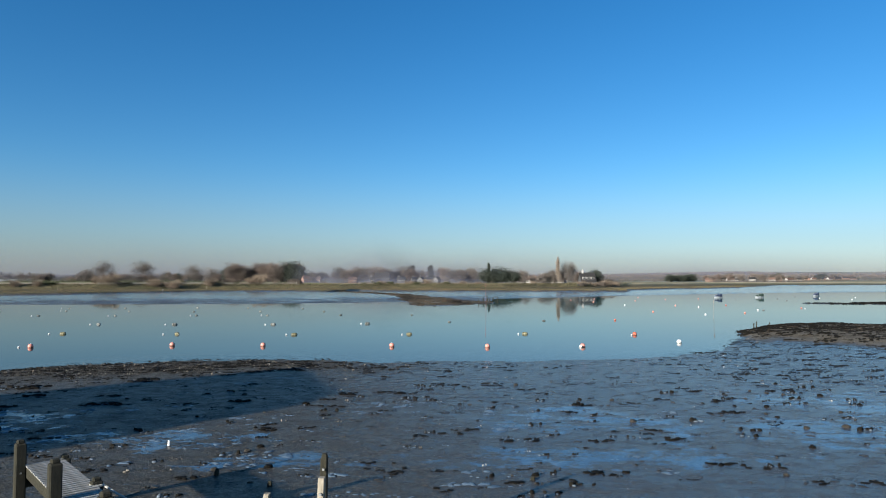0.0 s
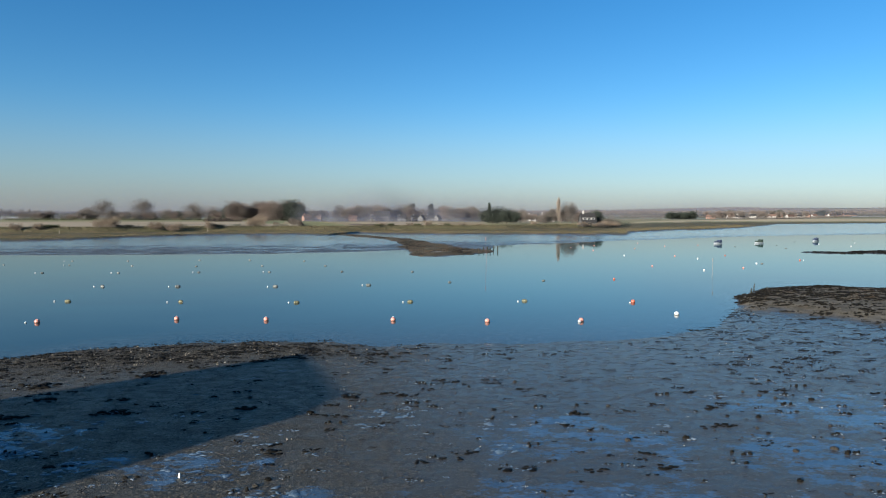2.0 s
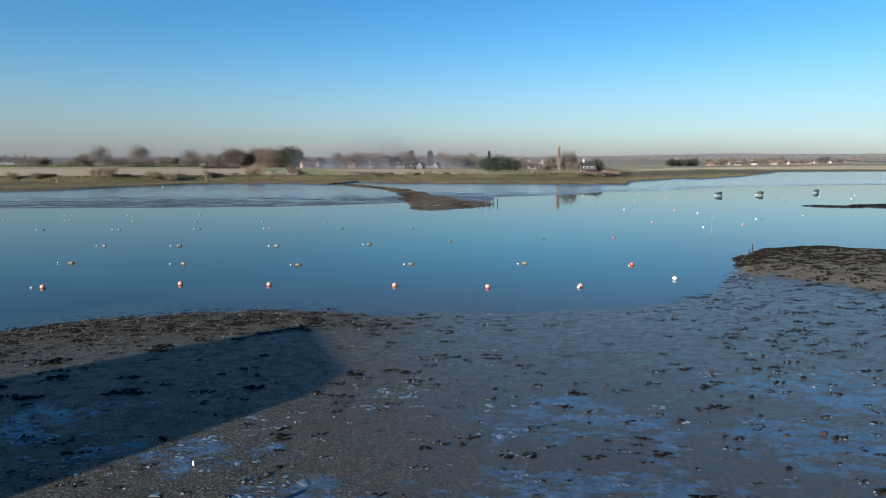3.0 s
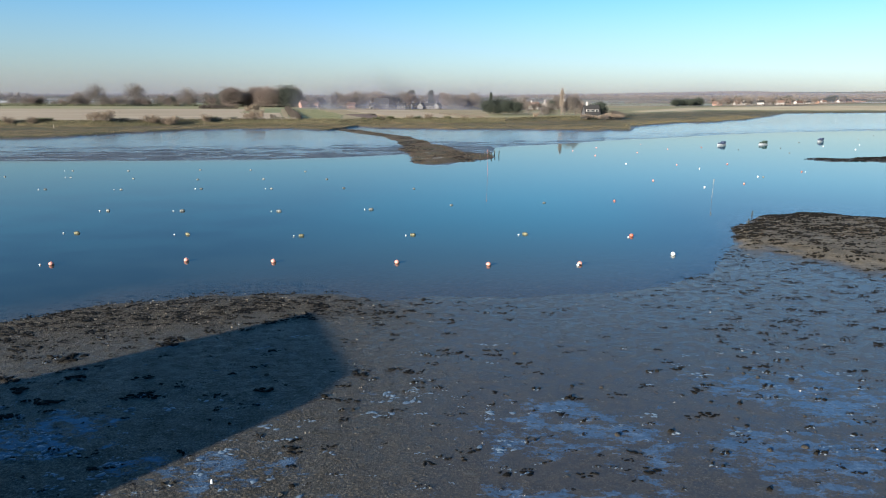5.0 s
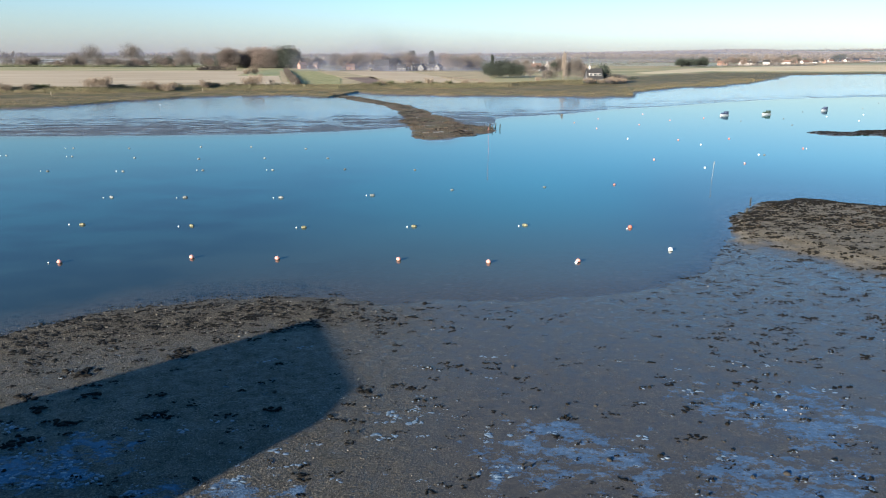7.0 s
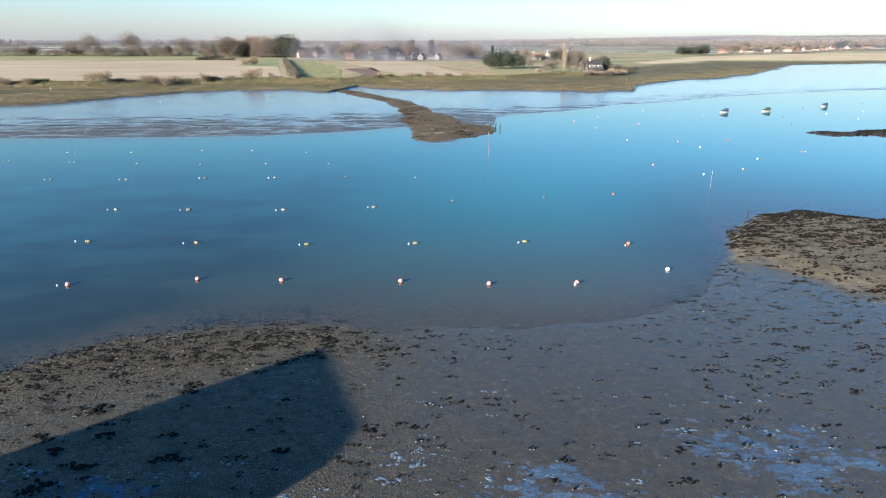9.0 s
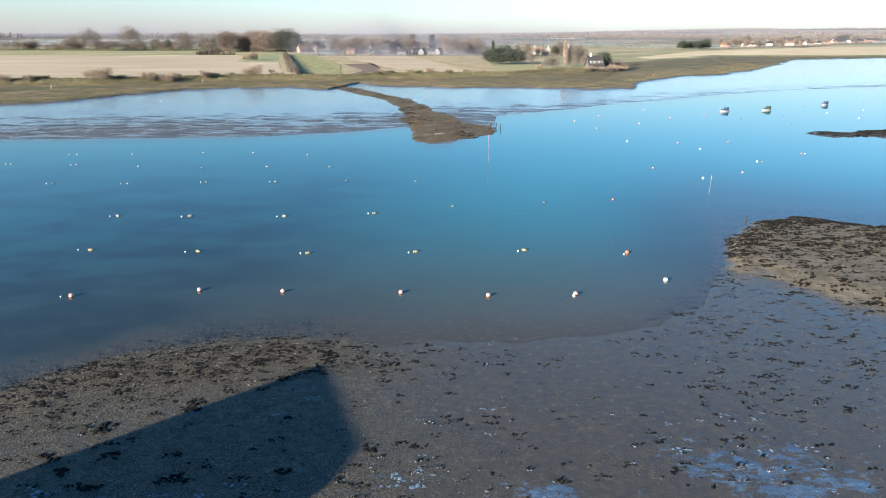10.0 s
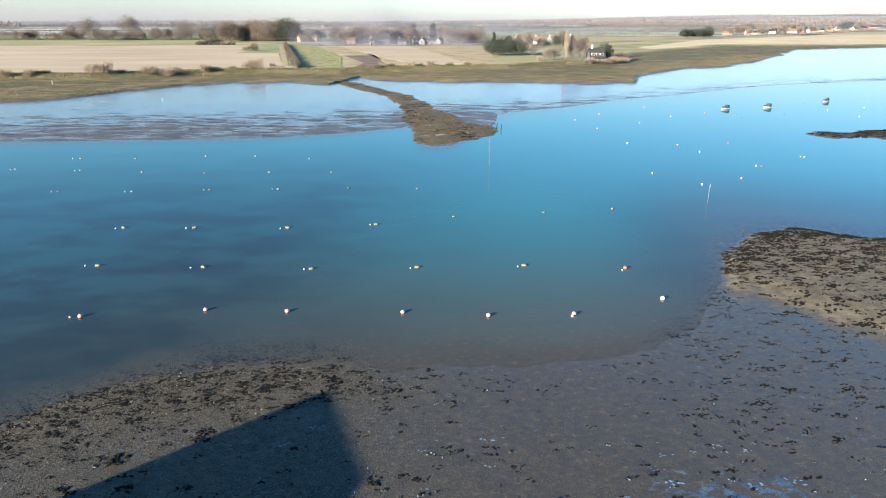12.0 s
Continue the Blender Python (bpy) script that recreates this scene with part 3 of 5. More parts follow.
def make_tree(name, seed, tall, spread, clear, twigs, crown_mat, label, narrow=False, evergreen=False, category="tree"):
    """A tapered trunk that forks into limbs, under a crown of many fine pieces gathered round the limb ends."""
    rng = np.random.default_rng(seed)
    root = thing(name, 0, 0, -500, 0, label, category)
    verts, faces, tips = [], [], []
    lean = rng.normal(0, 0.02 * tall, 2)
    fork = np.array([lean[0], lean[1], tall * max(clear, 0.12)])
    limb(verts, faces, (0, 0, -0.3), fork, tall * 0.024, tall * 0.016, 7)
    lead = fork + np.array([lean[0], lean[1], tall * (0.82 - clear)])
    limb(verts, faces, fork, lead, tall * 0.016, tall * 0.004)
    tips += [fork + (lead - fork) * t for t in (0.35, 0.55, 0.75, 0.95, 1.0)]
    for k in range(9):
        turn = k * 2.4 + rng.uniform(-0.4, 0.4)
        start = fork + (lead - fork) * (0.75 * k / 9)
        out = spread * rng.uniform(0.55, 0.95) * (1 - 0.35 * k / 9)
        rise = tall * (0.18 if not narrow else 0.35) * rng.uniform(0.6, 1.2)
        end = start + np.array([math.cos(turn) * out, math.sin(turn) * out, rise])
        end[2] = min(end[2], tall * 0.93)
        limb(verts, faces, start, end, tall * 0.009, tall * 0.003)
        tips += [start + (end - start) * 0.6, end, end]
        for q in range(3):
            mid = start + (end - start) * rng.uniform(0.45, 0.85)
            tip = mid + rng.normal(0, 0.28 * spread, 3) * (1, 1, 0.8) + (0, 0, 0.07 * tall)
            tip[2] = np.clip(tip[2], tall * (clear + 0.08), tall * 0.97)
            limb(verts, faces, mid, tip, tall * 0.004, tall * 0.0015, 4)
            tips += [tip]
    part("trunk", (verts, faces), BARK, root)
    tips = np.array(tips)
    pick = tips[rng.integers(0, len(tips), twigs)]
    size = np.array([spread * 0.26, spread * 0.26, tall * 0.075])
    at = pick + rng.normal(size=(twigs, 3)) * size
    at[:, 2] = np.clip(at[:, 2], tall * clear * 0.6, tall * 1.02)
    out = at - np.array([0, 0, tall * 0.35])
    if evergreen:
        v, f = slivers(rng, at, out * 0.4 + rng.normal(size=at.shape) * spread * 0.5, tall * 0.06, tall * 0.045)
    else:
        v, f = slivers(rng, at, out + rng.normal(size=at.shape) * spread * 0.35, tall * 0.042, tall * 0.014)
    part("crown", (v, f), crown_mat, root)
    return root


def make_bush(name, seed, tall, spread, twigs, crown_mat, label, evergreen=False):
    rng = np.random.default_rng(seed)
    root = thing(name, 0, 0, -500, 0, label, "bush")
    verts, faces = [], []
    hubs = []
    for k in range(9):
        turn = k * 2.4
        end = np.array([math.cos(turn) * spread * rng.uniform(0.2, 0.75), math.sin(turn) * spread * rng.uniform(0.2, 0.75), tall * rng.uniform(0.45, 0.85)])
        limb(verts, faces, (0.1 * end[0], 0.1 * end[1], -0.2), end, tall * 0.02, tall * 0.006, 4)
        hubs += [end, end * (0.75, 0.75, 0.55)]
    part("stem", (verts, faces), BARK, root)
    hubs = np.array(hubs)
    at = hubs[rng.integers(0, len(hubs), twigs)] + rng.normal(size=(twigs, 3)) * (spread * 0.22, spread * 0.22, tall * 0.14)
    at[:, 2] = np.abs(at[:, 2])
    v, f = slivers(rng, at, at * (1, 1, 0.8) + rng.normal(size=at.shape) * spread * 0.3 + (0, 0, 0.3 * tall), tall * (0.16 if evergreen else 0.13), tall * (0.11 if evergreen else 0.035))
    part("foliage" if evergreen else "brushwood", (v, f), crown_mat, root)
    return root


BUSH_TWIGS = speckled("tan_bush_twigs", (0.12, 0.092, 0.066), (0.25, 0.195, 0.145), 0.5, 0.9, 0.0, vary=0.3)
OAK = [make_tree("tree", 10 + i, 10, 4.2 + 0.4 * i, 0.16, 4600, TWIGS, "bare broad-crowned winter tree with grey-brown twigs") for i in range(3)]
RUSSET = [make_tree("tree", 20 + i, 10, 3.4, 0.12, 4600, REDTWIGS, "bare russet-brown winter tree in a wood") for i in range(2)]
PALE_TWIGS = speckled("pale_poplar_twigs", (0.13, 0.105, 0.082), (0.25, 0.205, 0.165), 0.5, 0.9, 0.0)
POPLAR = make_tree("poplar_tree", 30, 10, 0.7, 0.06, 1900, PALE_TWIGS, "tall narrow bare poplar by the waterside houses", narrow=True)
PINE = [make_tree("evergreen_tree", 40 + i, 10, 4.6, 0.1, 2600, NEEDLES, "dense dark evergreen tree with a rounded crown", evergreen=True) for i in range(2)]
FIR = make_tree("evergreen_tree", 45, 10, 1.6, 0.06, 2200, NEEDLES, "slim dark evergreen standing above its neighbours", narrow=True, evergreen=True)
BUSH = [make_bush("bush", 50 + i, 1.0, 1.0, 1900, BUSH_TWIGS, "bare rounded bush on the sea wall") for i in range(2)]
BRAMBLE = [make_bush("bush", 60 + i, 1.0, 1.4, 700, IVY, "low dark bramble thicket on the sea wall", True) for i in range(2)]


def plant(kind, x, y, tall, wide=1.0, turn=0.0, group="", label="", z=None):
    made = copy_thing(kind, pose(0, 0, 0))
    unit = 10.0 if kind.name.split(".")[0].endswith("tree") else 1.0
    s = tall / unit
    made.matrix_world = pose(x, y, height(x, y) - 0.03 if z is None else z, 0, 0, turn) @ Matrix.Diagonal((s * wide, s * wide, s, 1))
    return tagged(made, label, group=group)


rng = random.Random(5)
# the row of trees along the back of the stubble field
for x, y, tall, wide in [(-413, 760, 25, 1.15), (-427, 880, 29, 1.15), (-345, 855, 23, 1.25), (-318, 850, 19, 1.2), (-289, 851, 20, 1.2), (-500, 880, 19, 1.2), (-462, 800, 15, 1.4), (-380, 850, 15, 1.3)]:
    plant(rng.choice(OAK), x, y, tall, wide, rng.uniform(0, 360), "trees behind the stubble field")
for k in range(62):
    x = rng.uniform(-570, -265)
    plant(rng.choice(OAK + RUSSET), x, 830 - 0.05 * (x + 400) + rng.uniform(-40, 60), rng.uniform(6, 13), rng.uniform(1.0, 1.6), rng.uniform(0, 360), "trees behind the stubble field")
for k in range(6):
    x = rng.uniform(-400, -250)
    plant(PINE[k % 2], x, 850 + rng.uniform(-10, 40), rng.uniform(9, 15), 1.0, rng.uniform(0, 360), "trees behind the stubble field")
# the tall wood at the end of the row
for k in range(46):
    plant(rng.choice(RUSSET + OAK[:1]), rng.uniform(-255, -178), rng.uniform(720, 775), rng.uniform(15, 25), rng.uniform(0.8, 1.15), rng.uniform(0, 360), "trees of the tall wood")
for x, y, tall in [(-178, 716, 23), (-170, 712, 19), (-262, 745, 17), (-188, 735, 23)]:
    plant(PINE[0], x, y, tall, 0.9, x, "trees of the tall wood")
for k in range(9):
    plant(rng.choice(OAK), rng.uniform(-170, -120), rng.uniform(715, 760), rng.uniform(8, 14), 1.2, rng.uniform(0, 360), "trees of the tall wood")
# the misty trees round the cottages in the middle distance
for k in range(46):
    x = rng.uniform(-118, 26)
    plant(rng.choice(OAK + RUSSET), x, rng.uniform(626, 700), rng.uniform(11, 18), rng.uniform(0.9, 1.2), rng.uniform(0, 360), "trees round the cottages")
for x, y, tall in [(-42, 668, 17), (-22, 672, 17), (-75, 660, 13), (-58, 665, 12)]:
    plant(PINE[1] if tall < 16 else FIR, x, y, tall, 1.0, 40 * x, "trees round the cottages")
# the dark evergreens by the shore
for x, y, tall, wide in [(22, 398, 9.5, 1.0), (28, 401, 10.5, 1.05), (34, 398, 9.5, 1.1), (39, 396, 8.5, 1.1), (31, 394, 8, 1.15), (25, 394, 7, 1.2)]:
    plant(PINE[int(x) % 2], x, y, tall, wide, x * 30, "dark evergreens by the shore")
plant(FIR, 23.5, 402, 12.5, 0.42, 0, "dark evergreens by the shore")
# the garden trees of the waterside houses
for x, y, tall in [(75.5, 342, 7.5), (72.5, 341, 6.5)]:
    plant(PINE[0], x, y, tall, 0.7, x, "garden trees by the waterside houses")
plant(POPLAR, 55.6, 339, 14, 0.85, 0)
for x, y, tall in [(66, 328.5, 2.6), (69, 328.8, 2.2), (72.5, 329.5, 2.4), (76, 331, 3.0), (80, 334, 3.4), (83, 338, 3.0), (87, 343, 2.6)]:
    plant(BUSH[int(x) % 2], x, y, tall, 0.9, 33 * x, "garden shrubs", "bare shrub in the garden of the waterside house")
for x, y, tall, wide in [(61.5, 342, 12.5, 0.6), (64.5, 345, 12, 0.6), (59, 345, 9.5, 0.6)]:
    plant(OAK[1], x, y, tall, wide, 20 * x, "garden trees by the waterside houses", "bare garden tree beside the tall poplar")
for x, y, tall, wide in [(80, 345, 5, 1.4), (86, 352, 5, 1.5), (76, 329, 3, 1.5), (66, 326, 2.5, 1.6), (48, 345, 6, 1.0), (52, 350, 7, 1.1), (44, 380, 8, 0.9), (92, 362, 4, 1.5), (71, 362, 8, 1.0), (40, 470, 9, 1), (48, 520, 11, 1), (60, 560, 12, 1), (88, 560, 12, 1.1), (100, 640, 13, 1)]:
    plant(rng.choice(OAK + RUSSET), x, y, tall, wide, 31 * x, "garden trees by the waterside houses", "small bare garden tree among the houses")
for x, y in [(79, 353), (84, 560), (92, 600), (45, 560)]:
    plant(PINE[1], x, y, 9, 0.8, x, "garden trees by the waterside houses")
for k in range(16):
    plant(rng.choice(OAK + RUSSET), rng.uniform(52, 118), rng.uniform(566, 592), rng.uniform(5, 9), 1.1, rng.uniform(0, 360), "garden trees by the waterside houses", "small bare garden tree among the houses")
# the dark wood and the village trees far off
for k in range(16):
    plant(PINE[k % 2], 300 + 3.2 * k + rng.uniform(-2, 2), 905 + 2.2 * k + rng.uniform(-8, 8), rng.uniform(8.5, 12), 1.1, 50 * k, "evergreens of the far dark wood")
for k in range(80):
    t = rng.random()
    plant(rng.choice(OAK + RUSSET + PINE[:1]), 370 + 720 * t + rng.uniform(-30, 30), 960 + 800 * t + rng.uniform(-20, 160), rng.uniform(8, 17), rng.uniform(1.0, 1.4), rng.uniform(0, 360), "trees round the far village")
# bushes and brambles along the sea wall
for x, y, tall, wide in [(-131, 247, 5.0, 1.25), (-135, 247, 4.2, 1.0), (-115.5, 253, 4.2, 1.3), (-109.5, 254, 4.4, 1.2), (-97.7, 262, 4.2, 0.9), (-80.5, 272, 5.2, 1.0), (-84, 271, 3.6, 1.1), (-163, 240, 3.6, 1.0), (-155, 241, 3.4, 0.9), (-74.5, 275, 3.0, 0.8), (-10, 293, 3.4, 1.0), (-18.5, 290, 2.4, 1.4), (-2, 294, 2.2, 1.4), (6, 296, 2.4, 1.4), (13, 297, 2.0, 1.5), (-30, 285, 2.4, 1.3), (43, 338, 3.0, 1.0), (-142, 475, 7, 0.8), (-146, 470, 5, 1.0)]:
    plant(BUSH[int(abs(x)) % 2], x, y, tall * 0.8, wide * 0.85, 17 * x, "bare bushes on the sea wall")
for k in range(30):
    x = rng.choice([rng.uniform(-140, -125), rng.uniform(-118, -104), rng.uniform(-100, -94), rng.uniform(-94, -70), rng.uniform(-160, -145), rng.uniform(-40, 30)])
    plant(BRAMBLE[k % 2], x, float(np.interp(x, *SEA_WALL)) + rng.uniform(0.5, 3.0), rng.uniform(0.7, 1.3), rng.uniform(1.0, 1.5), rng.uniform(0, 360), "brambles on the sea wall")


def hedge(name, ends, tall, wide, crown_mat, label, density=18, seed=1):
    """A continuous hedge from end to end, of fine pieces."""
    r = np.random.default_rng(seed)
    verts, faces, base = [], [], 0
    for (ax, ay), (bx, by) in zip(ends, ends[1:]):
        ln = math.hypot(bx - ax, by - ay)
        n = int(ln * density)
        t = r.random(n)
        puff = 0.72 + 0.28 * np.sin(t * ln / 3.1 + seed) * np.sin(t * ln / 7.7 + 2 * seed)
        ox, oz = r.normal(0, wide * 0.3, n), np.abs(r.normal(0, 0.52, n))
        hx, hy = ax + t * (bx - ax) + ox * (by - ay) / ln, ay + t * (by - ay) - ox * (bx - ax) / ln
        at = np.stack([hx, hy, lie(hx, hy)[0] - 0.05 + np.minimum(oz, 1.0) * tall * puff], 1)
        v, f = slivers(r, at, r.normal(size=at.shape) + (0, 0, 0.8), tall * 0.34, tall * 0.13)
        verts.append(v)
        faces.append(f + base)
        base += len(v)
    return tagged(part(name, (np.concatenate(verts), np.concatenate(faces)), crown_mat), label, "hedge", kind="stuff")


# twig colour darkened to hold the shade on the hedge's far side
HEDGE_SHADED = speckled("shade_darkened_hedge_twigs", (0.03, 0.025, 0.021), (0.09, 0.073, 0.058), 0.5, 0.9, 0.0, vary=0.25)
hedge("hedge", [(-66, 282), (-90, 370), (-152, 603)], 2.6, 2.2, HEDGE_SHADED, "thick brown field hedge running inland from the sea wall", 90, 2)
hedge("hedge", [(-197, 603), (-232, 605), (-284, 859)], 3.2, 3.5, HEDGE_SHADED, "dark field hedge at the back of the stubble", 40, 3)
hedge("hedge", [(-560, 660), (-900, 600)], 4.5, 6.0, IVY, "dark field hedge beside the far fields", 10, 4)
hedge("hedge", [(-118, 580), (-30, 585), (60, 600)], 2.2, 3.0, TWIGS, "thin hedge behind the strip fields", 12, 5)
hedge("hedge", [(-570, 812), (-420, 800), (-290, 800), (-196, 750), (-120, 705)], 4.0, 6.0, IVY, "undergrowth below the row of winter trees", 16, 6)
hedge("hedge", [(365, 930), (520, 1060), (900, 1480)], 4.0, 8.0, TWIGS, "hedge in front of the far village", 10, 7)
hedge("hedge", [(-8, 411), (17, 330)], 1.0, 1.6, PLOUGH, "low dark field ditch edge", 14, 8)
hedge("hedge", [(64, 327.5), (70, 328), (77, 329.5)], 1.7, 1.6, NEEDLES, "clipped dark hedge in front of the white house", 40, 11)
hedge("hedge", [(84, 352), (100, 400), (112, 408)], 2.4, 3.0, NEEDLES, "dark garden hedge behind the white house", 30, 9)
for k, (x0, x1, y, tall) in enumerate([(-1700, -500, 1500, 7), (-1300, -300, 1900, 8), (-500, 500, 1500, 8), (-200, 900, 2000, 9), (400, 1700, 1900, 9), (300, 2200, 2350, 11), (-2400, -700, 2400, 11), (-900, 900, 2700, 13), (800, 2600, 2800, 12), (-120, 330, 1180, 5), (120, 330, 1010, 5), (-1500, -520, 1120, 5), (-900, -330, 1320, 6), (350, 1300, 1350, 6), (-700, 100, 1720, 7), (500, 2000, 1620, 8), (-2600, -1300, 2050, 22), (200, 1400, 2480, 9), (-1600, 300, 2250, 9)]):
    hedge("far_hedgerow", [(x0, y), ((x0 + x1) / 2, y + 40), (x1, y - 30)], tall, 16, NEEDLES if k % 3 == 0 else TWIGS, "hazy far hedgerow across the plain", 5.0, 20 + k)


def far_woods():
    """Woodland on the far rise, as one rough mass of crowns."""
    r = np.random.default_rng(9)
    n = 170000
    x = r.uniform(-3600, 4400, n)
    y = r.uniform(2800, 5400, n)
    keep = (np.sin(x / 310 + y / 570) + np.sin(x / 790 - y / 410) + 0.3 * r.normal(size=n)) > -0.3
    x, y = x[keep], y[keep]
    z = lie(x, y)[0] + np.abs(r.normal(0, 3.5, len(x)))
    at = np.stack([x, y, z], 1)
    v, f = slivers(r, at, r.normal(size=at.shape) + (0, 0, 1.2), 8, 7)
    tagged(part("far_woods", (v, f), TWIGS), "hazy grey-brown woods on the far rise", "woodland", kind="stuff")


far_woods()


def sea_wall_grass():
    """Rough tussocks on the sea wall and along the marsh."""
    r = np.random.default_rng(3)
    n = 30000
    x = r.uniform(-190, 75, n)
    y = np.interp(x, *SEA_WALL) + r.normal(0, 2.4, n)
    z = lie(x, y)[0]
    at = np.stack([x, y, z - 0.02], 1)
    v, f = slivers(r, at, r.normal(size=at.shape) * 0.5 + (0, 0, 1), 0.55, 0.14)
    tagged(part("rough_grass", (v, f), SEDGE), "rough straw-coloured grass tussocks on the sea wall", "grass", kind="stuff")
    n = 36000
    x = r.uniform(-190, 190, n)
    y = np.interp(x, *MARSH_EDGE) + np.abs(r.normal(0, 24, n))
    h, cover = lie(x, y)
    ok = (cover["marsh"] > 0.4)
    at = np.stack([x, y, h - 0.02], 1)[ok]
    v, f = slivers(r, at, r.normal(size=at.shape) * 0.7 + (0, 0, 1), 0.22, 0.16)
    tagged(part("saltmarsh_plants", (v, f), speckled("brown_saltmarsh_plants", (0.05, 0.045, 0.02), (0.17, 0.13, 0.065), 0.3, 0.9, 0.0)), "brown and olive winter saltmarsh plants at the mud's edge", "saltmarsh", kind="stuff")


sea_wall_grass()


# ---- see-through sheets standing in for smoke and winter haze over the plain ----
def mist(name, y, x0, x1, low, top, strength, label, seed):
    """A long undulating tinted sheet, most opaque near the ground and fading out upwards and to its ends."""
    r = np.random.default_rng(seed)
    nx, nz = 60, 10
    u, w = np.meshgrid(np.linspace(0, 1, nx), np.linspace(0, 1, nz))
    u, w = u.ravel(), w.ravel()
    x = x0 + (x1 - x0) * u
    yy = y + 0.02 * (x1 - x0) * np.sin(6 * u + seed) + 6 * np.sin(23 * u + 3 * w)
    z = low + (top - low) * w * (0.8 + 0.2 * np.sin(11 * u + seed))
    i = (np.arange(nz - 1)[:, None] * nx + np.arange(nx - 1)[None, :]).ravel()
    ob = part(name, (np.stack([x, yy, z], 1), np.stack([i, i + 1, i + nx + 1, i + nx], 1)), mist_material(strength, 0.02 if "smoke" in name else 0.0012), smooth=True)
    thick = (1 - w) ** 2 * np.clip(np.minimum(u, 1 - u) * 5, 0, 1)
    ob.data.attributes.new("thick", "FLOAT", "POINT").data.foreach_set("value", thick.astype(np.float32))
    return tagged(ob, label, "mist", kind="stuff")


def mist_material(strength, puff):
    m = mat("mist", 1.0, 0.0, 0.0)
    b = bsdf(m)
    # the tint of hazy air is put into the sheet's own colour
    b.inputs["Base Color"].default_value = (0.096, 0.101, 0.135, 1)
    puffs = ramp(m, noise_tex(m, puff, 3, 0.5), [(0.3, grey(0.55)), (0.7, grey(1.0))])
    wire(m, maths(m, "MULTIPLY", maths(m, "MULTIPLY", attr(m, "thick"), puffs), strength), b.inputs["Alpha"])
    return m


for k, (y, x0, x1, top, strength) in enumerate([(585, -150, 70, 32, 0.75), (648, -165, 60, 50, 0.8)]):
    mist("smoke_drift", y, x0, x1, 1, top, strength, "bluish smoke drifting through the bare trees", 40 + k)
# tinted sheets added across the plain to imitate distance haze
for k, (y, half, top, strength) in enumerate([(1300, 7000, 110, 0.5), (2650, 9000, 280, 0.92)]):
    mist("winter_haze", y, -half, half, 1, top, strength, "see-through lavender sheet standing in for haze over the winter plain", 60 + k)


# ---- the fence along the sea wall ----
def rail_fence(x0, x1):
    root = thing("fence", 0, 0, 0, 0, "long pale post and rail fence along the sea wall", "fence")
    spots = [(x, float(np.interp(x, *SEA_WALL)) + 0.5) for x in np.arange(x0, x1, 2.9)]
    spots = [(x, y, height(x, y)) for x, y in spots]
    post = None
    for x, y, z in spots:
        if post is None:
            post = ob = part("post", boxed((-0.09, -0.09, -0.3), (0.09, 0.09, 1.15), 0.01), FENCE_WOOD, root)
        else:
            ob = new("post", post.data)
            ob.parent = root
        ob.matrix_world = pose(x, y, z, 0, 0, 0)
    for (ax, ay, az), (bx, by, bz) in zip(spots, spots[1:]):
        for up in (0.5, 0.95):
            part("rail", tube(bmesh.new(), (ax, ay - 0.1, az + up), (bx, by - 0.1, bz + up), 0.06, 0.06, 4), FENCE_WOOD, root)


rail_fence(-134, -62)


